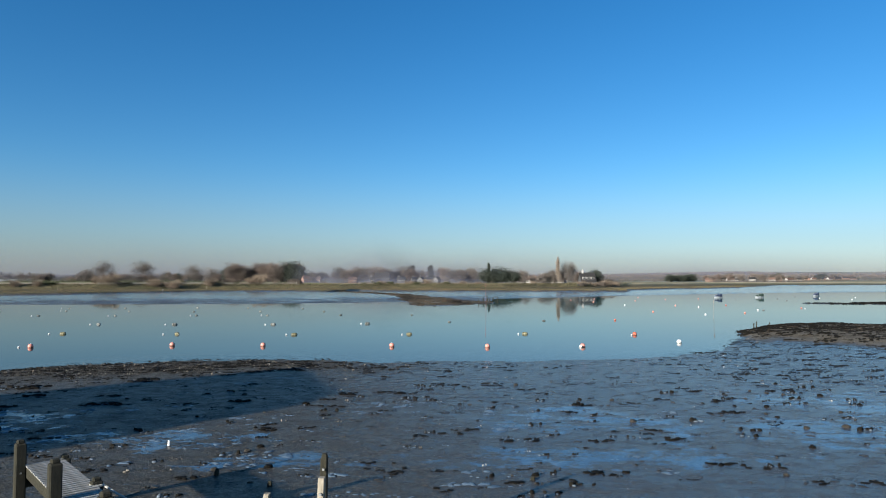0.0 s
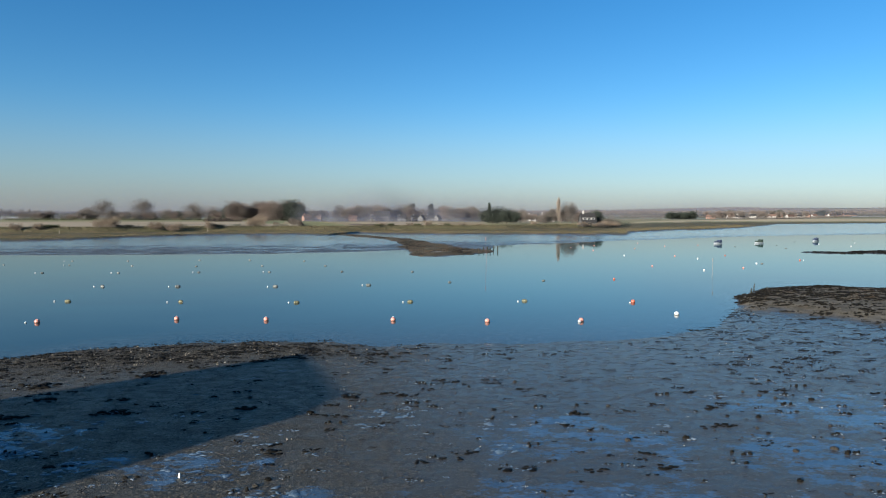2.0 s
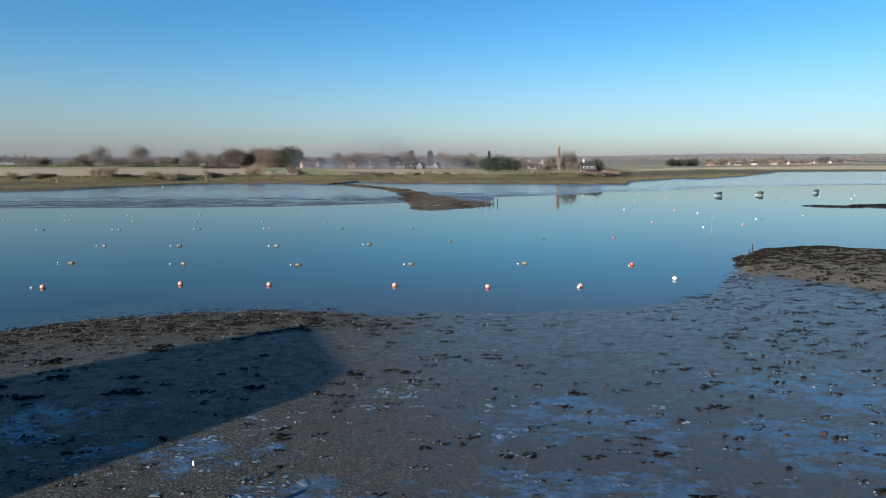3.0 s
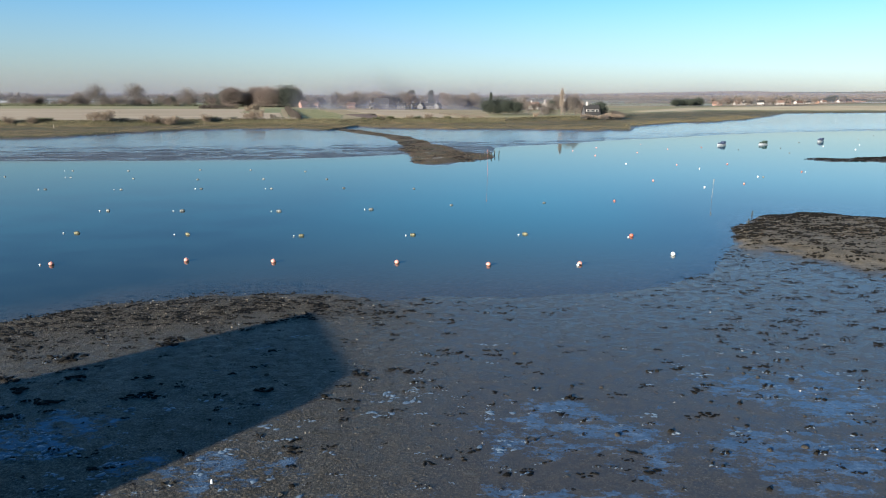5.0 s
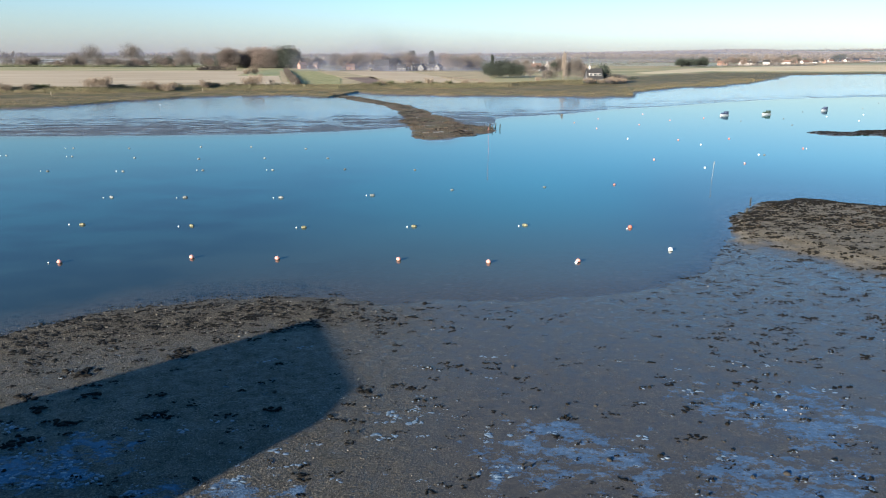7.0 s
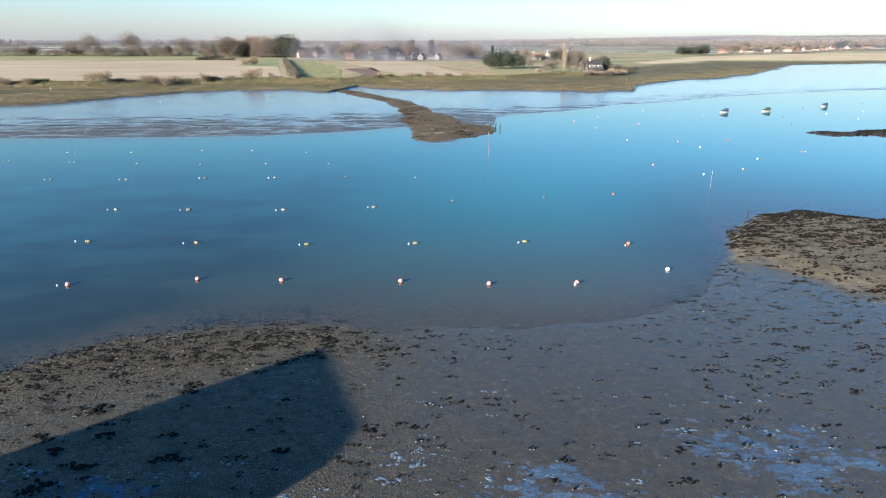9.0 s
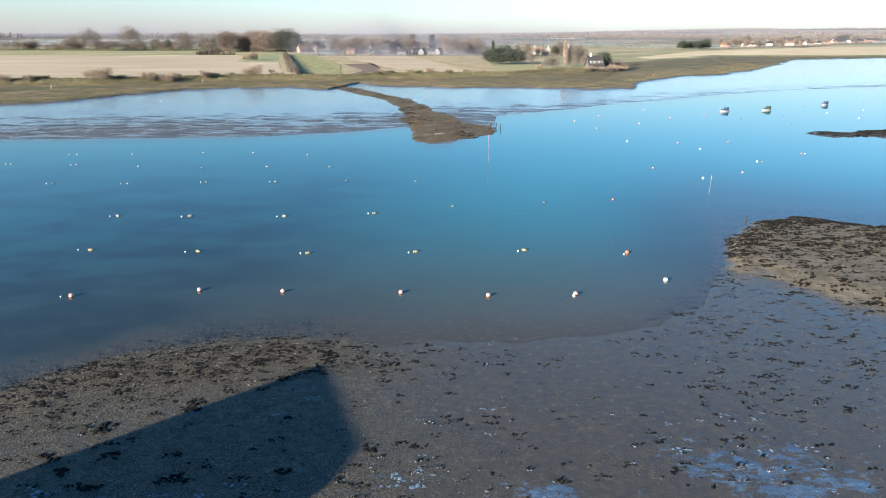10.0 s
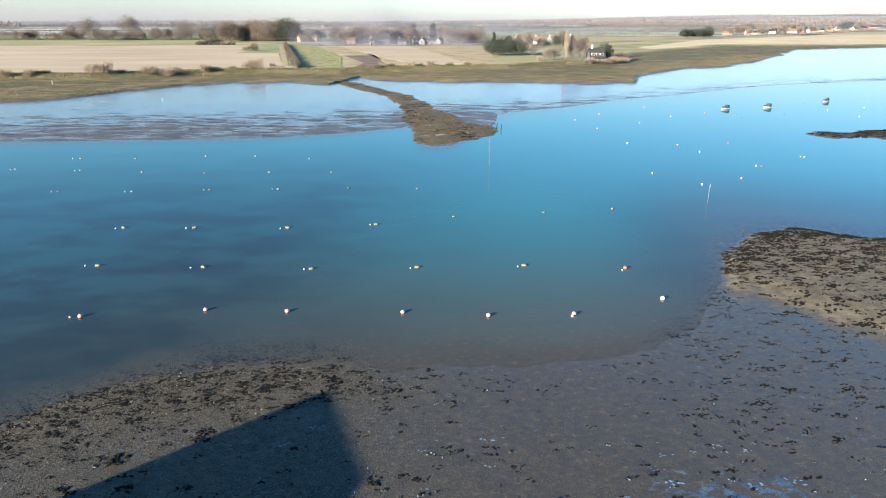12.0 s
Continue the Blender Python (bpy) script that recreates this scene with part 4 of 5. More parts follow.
# ---- houses ----
def house(x, y, rz, wide, deep, walls, roof, wall_mat, roof_mat, label, storeys=2, z=2.0, chimneys=1, dormers=0, name="house", group="", bays=3):
    """Gabled house, ridge along its local x, front towards its local -y."""
    root = thing(name, x, y, z, rz, label, "house", group)
    w, d = wide / 2, deep / 2
    bm = bmesh.new()
    ring = [(-w, -d), (w, -d), (w, d), (-w, d)]
    lo = [bm.verts.new((a, b, -0.4)) for a, b in ring]
    hi = [bm.verts.new((a, b, walls)) for a, b in ring]
    gl, gr = bm.verts.new((-w, 0, walls + roof)), bm.verts.new((w, 0, walls + roof))
    for i in range(4):
        j = (i + 1) % 4
        bm.faces.new((lo[i], lo[j], hi[j], hi[i]))
    bm.faces.new((hi[3], hi[0], gl))
    bm.faces.new((hi[1], hi[2], gr))
    part("wall", bm, wall_mat, root)
    over, thick = 0.35, 0.22
    slope = roof / d
    for s in (-1, 1):
        bm = bmesh.new()
        prof = [(0, walls + roof + thick), (s * (d + over), walls - over * slope + thick), (s * (d + over), walls - over * slope), (0, walls + roof)]
        a = [bm.verts.new((-w - over, p, q)) for p, q in prof]
        b = [bm.verts.new((w + over, p, q)) for p, q in prof]
        bm.faces.new(a)
        bm.faces.new(b)
        for i in range(4):
            bm.faces.new((a[i], a[(i + 1) % 4], b[(i + 1) % 4], b[i]))
        part("roof", bm, roof_mat, root)
    for k in range(chimneys):
        cx = (-0.62 + 1.2 * k) * w
        bm = boxed((cx - 0.4, -0.35, walls + roof * 0.55), (cx + 0.4, 0.35, walls + roof + 1.3), 0.03)
        put_box(bm, (cx - 0.48, -0.43, walls + roof + 1.3), (cx + 0.48, 0.43, walls + roof + 1.45))
        tube(bm, (cx, 0, walls + roof + 1.45), (cx, 0, walls + roof + 1.85), 0.16, 0.13)
        part("chimney", bm, WALL_WHITE if dormers else wall_mat, root)
    step = walls / storeys
    for f in range(storeys):
        for k in range(bays):
            wx = (-0.7 + 1.4 * k / max(bays - 1, 1)) * w
            z0 = f * step + 0.85
            if f == 0 and k == bays // 2:
                part("door", boxed((wx - 0.5, -d - 0.05, 0), (wx + 0.5, -d + 0.05, 2.05), 0.02), ROOF_DARK, root)
                continue
            fr = part("window", boxed((wx - 0.72, -d - 0.05, z0), (wx + 0.72, -d + 0.06, z0 + 1.2), 0.01), WALL_WHITE, root)
            for q in (-1, 1):
                part("pane", boxed((wx + q * 0.34 - 0.29, -d - 0.06, z0 + 0.08), (wx + q * 0.34 + 0.29, -d - 0.045, z0 + 1.12)), PANE, fr)
    for s in (-1, 1):
        fr = part("window", boxed((s * w - 0.06, -0.55, walls * 0.62), (s * w + 0.06, 0.55, walls * 0.62 + 1.15), 0.01), WALL_WHITE, root)
        part("pane", boxed((s * w - 0.07, -0.45, walls * 0.62 + 0.08), (s * w + 0.07, 0.45, walls * 0.62 + 1.06)), PANE, fr)
    for k in range(dormers):
        cx = (-0.5 + k * 1.0 / max(dormers - 1, 1)) * w * 1.2
        bm = boxed((cx - 0.95, -d * 0.8, walls + roof * 0.2), (cx + 0.85, 0, walls + roof * 0.2 + 1.35), 0.02)
        dm = part("dormer", bm, WALL_WHITE, root)
        part("pane", boxed((cx - 0.65, -d * 0.8 - 0.02, walls + roof * 0.2 + 0.3), (cx + 0.65, -d * 0.8 + 0.02, walls + roof * 0.2 + 1.15)), PANE, dm)
        put = boxed((cx - 1.0, -d * 0.8 - 0.15, walls + roof * 0.2 + 1.35), (cx + 1.0, 0, walls + roof * 0.2 + 1.5), 0.02)
        part("dormer_roof", put, roof_mat, dm)
    return root


house(70.2, 334, 8, 7.4, 6.4, 1.9, 4.3, WALL_GREY, ROOF_DARK, "dark boarded waterside house with a steep dark roof and white dormers", 1, 2.0, 1, 3, bays=4)
for x, y, rz, wide, deep, walls, roof, wm, rm, lab in [
        (65, 700, 30, 8, 7, 5, 4.5, WALL_WHITE, ROOF_TILE, "white gabled cottage among bare trees"),
        (64, 600, 75, 9, 8, 5, 5, WALL_WHITE, ROOF_TILE, "pale cottage with a red tiled roof"),
        (77, 625, -20, 12, 8, 4.5, 4.5, WALL_WHITE, ROOF_TILE, "long pale cottage with a tiled roof"),
        (82, 590, 80, 9, 10, 5, 5, WALL_WHITE, ROOF_TILE, "white house with paired gables"),
        (91, 596, 80, 9, 9, 5, 5, WALL_WHITE, ROOF_TILE, "white house with paired gables"),
        (106, 622, 60, 9, 8, 5, 5, WALL_WHITE, ROOF_TILE, "white gabled house near the poplar")]:
    house(x, y, rz, wide * 0.75, deep * 0.75, walls * 0.7, roof * 0.7, wm, rm, lab, group="houses behind the poplar")
house(-64.5, 598, 5, 13, 8, 5, 4.5, WALL_GREY, ROOF_DARK, "dark boarded barn house at the field's edge", 2, name="house", chimneys=2)
for x, y, rz, wide, wm, rm in [(-47, 602, 0, 9, WALL_HAZED, ROOF_DARK), (-35, 616, 20, 8, WALL_HAZED, ROOF_DARK), (-29, 614, 70, 8, WALL_HAZED, ROOF_DARK), (-21, 616, 0, 10, WALL_HAZED, ROOF_DARK), (-14, 615, 60, 7, WALL_HAZED, ROOF_DARK), (-98, 634, 10, 9, WALL_BRICK, ROOF_TILE), (-72, 588, 0, 4, WALL_HAZED, ROOF_DARK)]:
    house(x, y, rz, wide * 0.85, 5.5, 3.0, 2.6, wm, rm, "misty white cottage in front of bare trees" if wm is WALL_HAZED else "brick cottage at the end of the fields", group="cottages in the mist")
for x, y, rz, wm in [(-380, 900, 20, WALL_BRICK), (-330, 880, -10, WALL_WHITE), (-160, 705, 40, WALL_BRICK), (-150, 716, 0, WALL_BRICK), (-440, 2250, 0, WALL_WHITE), (350, 2180, 0, WALL_WHITE), (380, 2180, 15, WALL_WHITE)]:
    house(x, y, rz, 8, 6.5, 3.6, 3.2, wm, ROOF_TILE, "farm cottage half hidden by trees", z=height(x, y) - 0.1, group="scattered farm cottages")
vr = random.Random(8)
for k in range(26):
    t = (k + vr.uniform(0.1, 0.9)) / 26
    hx, hy = 420 + 620 * t, 1010 + 660 * t + vr.uniform(-15, 60)
    house(hx, hy, vr.uniform(-40, 60), vr.uniform(9, 17), 8, vr.uniform(3, 5), vr.uniform(2.6, 4), WALL_WHITE if vr.random() < 0.6 else WALL_BRICK, ROOF_TILE if vr.random() < 0.5 else ROOF_DARK,
          "village house with pale walls among trees", z=height(hx, hy) - 0.1, group="houses of the far village", chimneys=1)


# ---- the house behind the camera, known by the shadow that it throws on the mud ----
def quay_house():
    """A house with a broad roof, half-hipped at one end."""
    tall, base = 9.2, 1.6
    back = Vector((math.sin(radians(SUN_AZ)), math.cos(radians(SUN_AZ)))) * (tall - 0.15) / math.tan(radians(SUN_EL))
    a, b = Vector((-6.3, 32.1)) - back, Vector((-2.9, 24.65)) - back
    run = b - a
    long = run.length
    root = thing("house", a.x, a.y, base, math.degrees(math.atan2(run.y, run.x)), "brick quayside house with a half-hipped tiled roof", "house")
    top, eave, half = tall - base, tall - base - 4.0, 3.9
    bm = bmesh.new()
    for p in [(0, 0, top), (long, 0, top), (long + 0.58, 1.71, top - 1), (long + 0.58, -1.71, top - 1)]:
        bm.verts.new(p)
    for x in (-0.1, long + 0.58):
        for y in (-half, half):
            bm.verts.new((x, y, eave))
            bm.verts.new((x, y, eave - 0.2))
    bmesh.ops.convex_hull(bm, input=bm.verts)
    part("roof", bm, ROOF_TILE, root)
    part("wall", boxed((0.2, -half + 0.35, -0.4), (long + 0.3, half - 0.35, eave - 0.1)), WALL_BRICK, root)
    for side in (-1, 1):
        for k in range(3):
            wx, wy = long * (0.2 + 0.3 * k), side * (half - 0.35)
            fr = part("window", boxed((wx - 0.6, wy - 0.06, 1.0), (wx + 0.6, wy + 0.06, 2.3), 0.01), WALL_WHITE, root)
            part("pane", boxed((wx - 0.5, wy - 0.07, 1.1), (wx + 0.5, wy + 0.07, 2.2)), PANE, fr)


quay_house()


# ---- mooring buoys ----
def ball_buoy(size, skin, label, name="mooring_buoy"):
    root = thing(name, 0, 0, -500, 0, label, "buoy", "mooring buoys")
    bm = bmesh.new()
    bmesh.ops.create_uvsphere(bm, u_segments=20, v_segments=14, radius=size / 2)
    for v in bm.verts:
        v.co.z *= 0.95
        if v.co.z > 0.42 * size:
            v.co.z = 0.42 * size + (v.co.z - 0.42 * size) * 0.4
    part("ball", bm, skin, root, smooth=True)
    bm = bmesh.new()
    bmesh.ops.create_cone(bm, segments=20, radius1=size * 0.505, radius2=size * 0.505, depth=size * 0.06, cap_ends=True)
    part("waterline_growth", bm, SLIME, root).location = (0, 0, -size * 0.14)
    bm = bmesh.new()
    tube(bm, (0, 0, size * 0.38), (0, 0, size * 0.46), size * 0.07, size * 0.05)
    part("stem", bm, GALV, root)
    ring = bmesh.new()
    n, r, q = 12, size * 0.07, size * 0.02
    for k in range(n):
        a, b = 2 * math.pi * k / n, 2 * math.pi * (k + 1) / n
        tube(ring, (r * math.cos(a), 0, size * 0.5 + r * math.sin(a)), (r * math.cos(b), 0, size * 0.5 + r * math.sin(b)), q, q, 5)
    part("ring", ring, GALV, root)
    return root


def can_buoy(size, skin, label):
    """A short barrel lying over on its side in the water."""
    root = thing("mooring_buoy", 0, 0, -500, 0, label, "buoy", "mooring buoys")
    bm = bmesh.new()
    stations = [(-0.64, 0.1), (-0.59, 0.22), (-0.42, 0.32), (-0.14, 0.37), (0.14, 0.37), (0.42, 0.32), (0.59, 0.22), (0.64, 0.1)]
    rings = [[bm.verts.new((x * size, r * size * math.cos(2 * math.pi * k / 16), r * size * math.sin(2 * math.pi * k / 16))) for k in range(16)] for x, r in stations]
    for p, q in zip(rings, rings[1:]):
        for k in range(16):
            bm.faces.new((p[k], p[(k + 1) % 16], q[(k + 1) % 16], q[k]))
    bm.faces.new(rings[0])
    bm.faces.new(rings[-1])
    part("barrel", bm, skin, root, smooth=True)
    bm = bmesh.new()
    for x in (-0.3, 0.3):
        bmesh.ops.create_cone(bm, segments=16, radius1=size * 0.36, radius2=size * 0.36, depth=size * 0.07, cap_ends=True, matrix=pose(x * size, 0, 0, 0, 90, 0))
    part("hoop", bm, SLIME, root)
    bm = tube(bmesh.new(), (0.56 * size, 0, 0), (0.72 * size, 0, -0.05 * size), size * 0.06, size * 0.05)
    part("eye", bm, GALV, root)
    return root


RED_BALL = ball_buoy(0.33, PINK, "sun-bleached red ball buoy with a ring, afloat")
ORANGE_BALL = ball_buoy(0.33, ORANGE, "bright orange ball buoy with a ring, afloat")
WHITE_BALL = ball_buoy(0.33, WHITE, "white ball buoy with a ring, afloat")
YELLOW_CAN = can_buoy(0.35, YELLOW, "weathered yellow barrel buoy lying in the water")
GREY_CAN = can_buoy(0.38, GREYBUOY, "grimy white barrel buoy lying in the water")
FLOAT = ball_buoy(0.13, WHITE, "small white pick-up float beside its mooring buoy", "pickup_float")
tagged(FLOAT, category="float", group="pick-up floats")


def moor(kind, x, y, turn=0.0, scale=1.0, sink=0.08):
    b = copy_thing(kind, pose(0, 0, 0))
    b.matrix_world = pose(x, y, sink * scale, 0, 0, turn) @ Matrix.Diagonal((scale, scale, scale, 1))
    return b


br = random.Random(3)
for kind, spots in [
        (RED_BALL, [(-25.8, 41.7), (-17.2, 42.95), (-11.15, 42.8), (-2.7, 42.75), (3.5, 42.3), (9.68, 42.65)]),
        (WHITE_BALL, [(16.9, 45.55), (9.5, 42.35), (33.1, 82.6), (31.1, 113.3), (40.9, 105.5), (45.2, 94.4), (102.2, 164.3), (91.3, 147.8), (90.2, 158.8)]),
        (ORANGE_BALL, [(15.65, 52.0), (18.8, 70.8), (48.6, 113.4), (55.1, 101.3), (59.0, 153.5)]),
        (YELLOW_CAN, [(-30.0, 52.0), (-20.7, 51.8), (-11.25, 51.5), (-2.2, 52.0), (7.05, 52.6)]),
        (GREY_CAN, [(-33.2, 63.0), (-25.8, 63.1), (-16.2, 63.2), (-7.2, 64.5), (0.9, 67.5), (10.9, 69.3)]),
        (GREY_CAN, [(-48.9, 78.1), (-39.6, 78.2), (-30.1, 79.2), (-21.5, 79.6), (-12.6, 80.3), (-3.8, 80.1)]),
        (GREY_CAN, [(-62.7, 90.9), (-52.9, 90.3), (-43.5, 89.3), (-34.2, 88.6), (-25.3, 89.4), (-16.5, 89.5)]),
        (GREY_CAN, [(-57.6, 98.9), (-49.0, 99.0), (-38.6, 100.9), (-30.7, 101.0), (-21.7, 99.2)]),
        (RED_BALL, [(28.6, 89.3), (29.3, 130.1), (27.0, 142.1), (34.1, 151.4), (39.8, 137.9), (47.9, 164.2), (49.3, 147.6), (39.3, 111.7), (39.7, 86.3)]),
        (GREY_CAN, [(64.7, 146.7), (76.9, 152.5), (71.7, 138.1), (91.6, 172.7), (115.2, 186.3), (132.7, 207.3), (45.9, 94.2)])]:
    for x, y in spots:
        moor(kind, x, y, br.uniform(-35, 35) if "barrel" in kind["label"] else br.uniform(0, 360), 0.6 if (x, y) == (9.5, 42.35) else 0.7 if y > 65 else 1.0, 0.04 if "barrel" in kind["label"] else 0.08)
for x, y in [(-26.5, 41.6), (-31.1, 52.0), (-21.7, 51.6), (-11.85, 51.4), (-2.75, 51.8), (6.5, 52.3), (15.3, 51.6), (-33.9, 62.8), (-26.6, 62.9), (-16.9, 63.0), (-7.8, 64.4), (-49.7, 78.0), (-40.4, 78.1), (-30.8, 79.1), (-22.2, 79.5), (-53.6, 90.2), (-58.8, 98.8), (-63.4, 90.8), (55.6, 101.2)]:
    moor(FLOAT, x, y, br.uniform(0, 360), 1.0, 0.04)


# ---- moored boats ----
def motor_boat(x, y, rz, cover, label):
    root = thing("motor_boat", x, y, 0, rz, label, "boat", "moored motor boats")
    bm = bmesh.new()
    stations = [(-1.9, 0.78, 0.46), (-1.2, 0.85, 0.46), (0.0, 0.86, 0.5), (0.9, 0.68, 0.56), (1.6, 0.34, 0.64), (2.0, 0.04, 0.7)]
    rows = []
    for sx, half, top in stations:
        rows.append([bm.verts.new(p) for p in ((sx, -half, top), (sx, -half * 0.92, 0.1), (sx, -half * 0.45, -0.22), (sx, half * 0.45, -0.22), (sx, half * 0.92, 0.1), (sx, half, top), (sx, half * 0.86, top + 0.02), (sx, half * 0.8, 0.28), (sx, -half * 0.8, 0.28), (sx, -half * 0.86, top + 0.02))])
    for p, q in zip(rows, rows[1:]):
        for k in range(10):
            bm.faces.new((p[k], p[(k + 1) % 10], q[(k + 1) % 10], q[k]))
    bm.faces.new(rows[0])
    bm.faces.new(rows[-1])
    part("hull", bm, HULL, root, smooth=False)
    bm = bmesh.new()
    for s in (-1, 1):
        for p, q in zip(stations, stations[1:]):
            tube(bm, (p[0], s * (p[1] + 0.01), p[2] - 0.08), (q[0], s * (q[1] + 0.01), q[2] - 0.08), 0.035, 0.035, 6)
    part("rubbing_strake", bm, cover, root)
    bm = boxed((-0.5, -0.58, 0.42), (1.0, 0.58, 1.05), 0.08)
    part("cabin", bm, HULL, root)
    for s in (-1, 1):
        part("cabin_window", boxed((-0.3, s * 0.585 - 0.012, 0.75), (0.75, s * 0.585 + 0.012, 0.96), 0.005), PANE, root)
    part("windscreen", boxed((-0.56, -0.5, 1.05), (-0.42, 0.5, 1.42), 0.02), PANE, root)
    bm = put_box(boxed((-1.85, -0.7, 0.5), (-0.3, 0.7, 1.6), 0.16), (-0.4, -0.62, 0.56), (1.15, 0.62, 1.12), 0.1)
    part("canopy", bm, cover, root, "fitted canvas canopy")
    motor = part("outboard_motor", boxed((-2.35, -0.17, 0.55), (-1.95, 0.17, 1.0), 0.07), BLACK, root)
    part("leg", boxed((-2.2, -0.06, -0.3), (-2.06, 0.06, 0.56), 0.02), BLACK, motor)
    bm = bmesh.new()
    for s in (-1, 1):
        tube(bm, (0.9, s * 0.55, 0.72), (0.9, s * 0.55, 1.12), 0.015, 0.015, 6)
        tube(bm, (0.9, s * 0.55, 1.12), (1.95, 0.0, 1.2), 0.015, 0.015, 6)
    tube(bm, (1.95, 0, 0.9), (1.95, 0, 1.2), 0.015, 0.015, 6)
    part("bow_rail", bm, GALV, root)
    root.scale = (0.62, 0.62, 0.62)
    return root


motor_boat(66.6, 161, 205, NAVY, "small white motor boat with a blue canvas canopy")
motor_boat(78.1, 164, 200, OLIVE, "small white motor boat with a dark green canopy")
motor_boat(99.4, 177, 215, NAVY, "small white motor boat with a navy canopy")


# ---- withies and posts in the water ----
def withy(x, y, tall, lean, paint, top_mat, label):
    root = thing("channel_withy", x, y, 0, 0, label, "marker pole")
    bm = bmesh.new()
    base, tip = Vector((-lean * 0.4, 0, -1.3)), Vector((lean, 0, tall))
    pts = [base.lerp(tip, t) + Vector((0.06 * math.sin(5 * t), 0.03 * math.sin(7 * t), 0)) for t in np.linspace(0, 1, 7)]
    for i, (a, b) in enumerate(zip(pts, pts[1:])):
        tube(bm, a, b, 0.019 - 0.001 * i, 0.018 - 0.001 * i, 8)
    part("pole", bm, paint, root)
    bm = tube(bmesh.new(), pts[-1] - Vector((0, 0, 0.28)), pts[-1] + Vector((0, 0, 0.12)), 0.04, 0.04, 10)
    part("topmark", bm, top_mat, root)
    return root


withy(6.0, 94.5, 3.7, 0.05, REDPAINT, REDPAINT, "thin red marker pole standing in the channel")
withy(30.6, 74.0, 2.0, 0.2, FENCE_WOOD, FENCE_WOOD, "thin pale leaning marker pole standing in the channel")
withy(-73.2, 165, 2.0, 0.1, PALE_POST, WHITE, "pale stake standing on the far mudflat")


def old_post(x, y, top, width, material, label, lean=(0, 0), cap=True, group="old mooring posts"):
    z0 = min(height(x, y), 0.3)
    root = thing("timber_post", x, y, z0, 0, label, "post", group)
    w = width / 2
    bm = bmesh.new()
    levels = [(-0.6, 1.0), (0.0, 1.0), ((top - z0) * 0.55, 0.97), (top - z0 - 0.07, 0.94), (top - z0, 0.6 if cap else 0.92)]
    rows = []
    for z, s in levels:
        sx, sy = lean[0] * max(z, 0), lean[1] * max(z, 0)
        c = 0.72
        rows.append([bm.verts.new((sx + a * w * s, sy + b * w * s, z)) for a, b in ((1, c), (c, 1), (-c, 1), (-1, c), (-1, -c), (-c, -1), (c, -1), (1, -c))])
    for p, q in zip(rows, rows[1:]):
        for k in range(8):
            bm.faces.new((p[k], p[(k + 1) % 8], q[(k + 1) % 8], q[k]))
    bm.faces.new(rows[-1])
    part("shaft", bm, material, root)
    bm = bmesh.new()
    tube(bm, (lean[0] * (top - z0 - 0.2), -w - 0.03 + lean[1] * (top - z0 - 0.2), top - z0 - 0.2), (lean[0] * (top - z0 - 0.2), w + 0.03 + lean[1] * (top - z0 - 0.2), top - z0 - 0.2), 0.018, 0.018, 6)
    part("bolt", bm, GALV, root)
    return root


old_post(-5.7, 16.5, 0.36, 0.055, WHITE, "short white stake in the near mud", group="mud stakes")
old_post(-0.5, 9.55, 1.9, 0.1, TIMBER, "dark rotting mooring post with a rounded head", (0.01, 0))
old_post(-0.45, 9.0, 1.74, 0.095, PALE_POST, "pale square post standing by the quay", (0.03, 0), False)
old_post(-1.33, 8.6, 1.62, 0.08, PALE_POST, "leaning pale post end by the quay", (0.22, 0.1), False)
for x, y, top in [(-3.6, 14.0, 0.4), (-2.3, 13.3, 0.37), (2.9, 13.8, 0.33)]:
    old_post(x, y, top, 0.09, TIMBER, "rotted timber stump standing in the near mud", (0.08, 0), group="mud stumps")
for x, y, top in [(27.4, 57.2, 0.6), (29.3, 58.3, 0.62), (30.0, 62.3, 0.45)]:
    old_post(x, y, top, 0.085, TIMBER, "short dark stump on the weedy bank", (0.05, 0))
for k, (x, y) in enumerate([(8.0, 129.2), (8.4, 126.3), (9.3, 130.7), (8.4, 133.7), (7.2, 127.5), (10.0, 129.0), (6.2, 124.5)]):
    old_post(x, y, 0.75 + 0.12 * (k % 3), 0.18, TIMBER, "blackened groyne post at the end of the stone spit", (0.03 * (k % 3), 0), group="groyne posts")
for k, (x, y) in enumerate([(-134.9, 221), (-96, 254)]):
    old_post(x, y, 2.2, 0.16, PALE_POST, "pale post at the edge of the saltmarsh", group="saltmarsh posts")


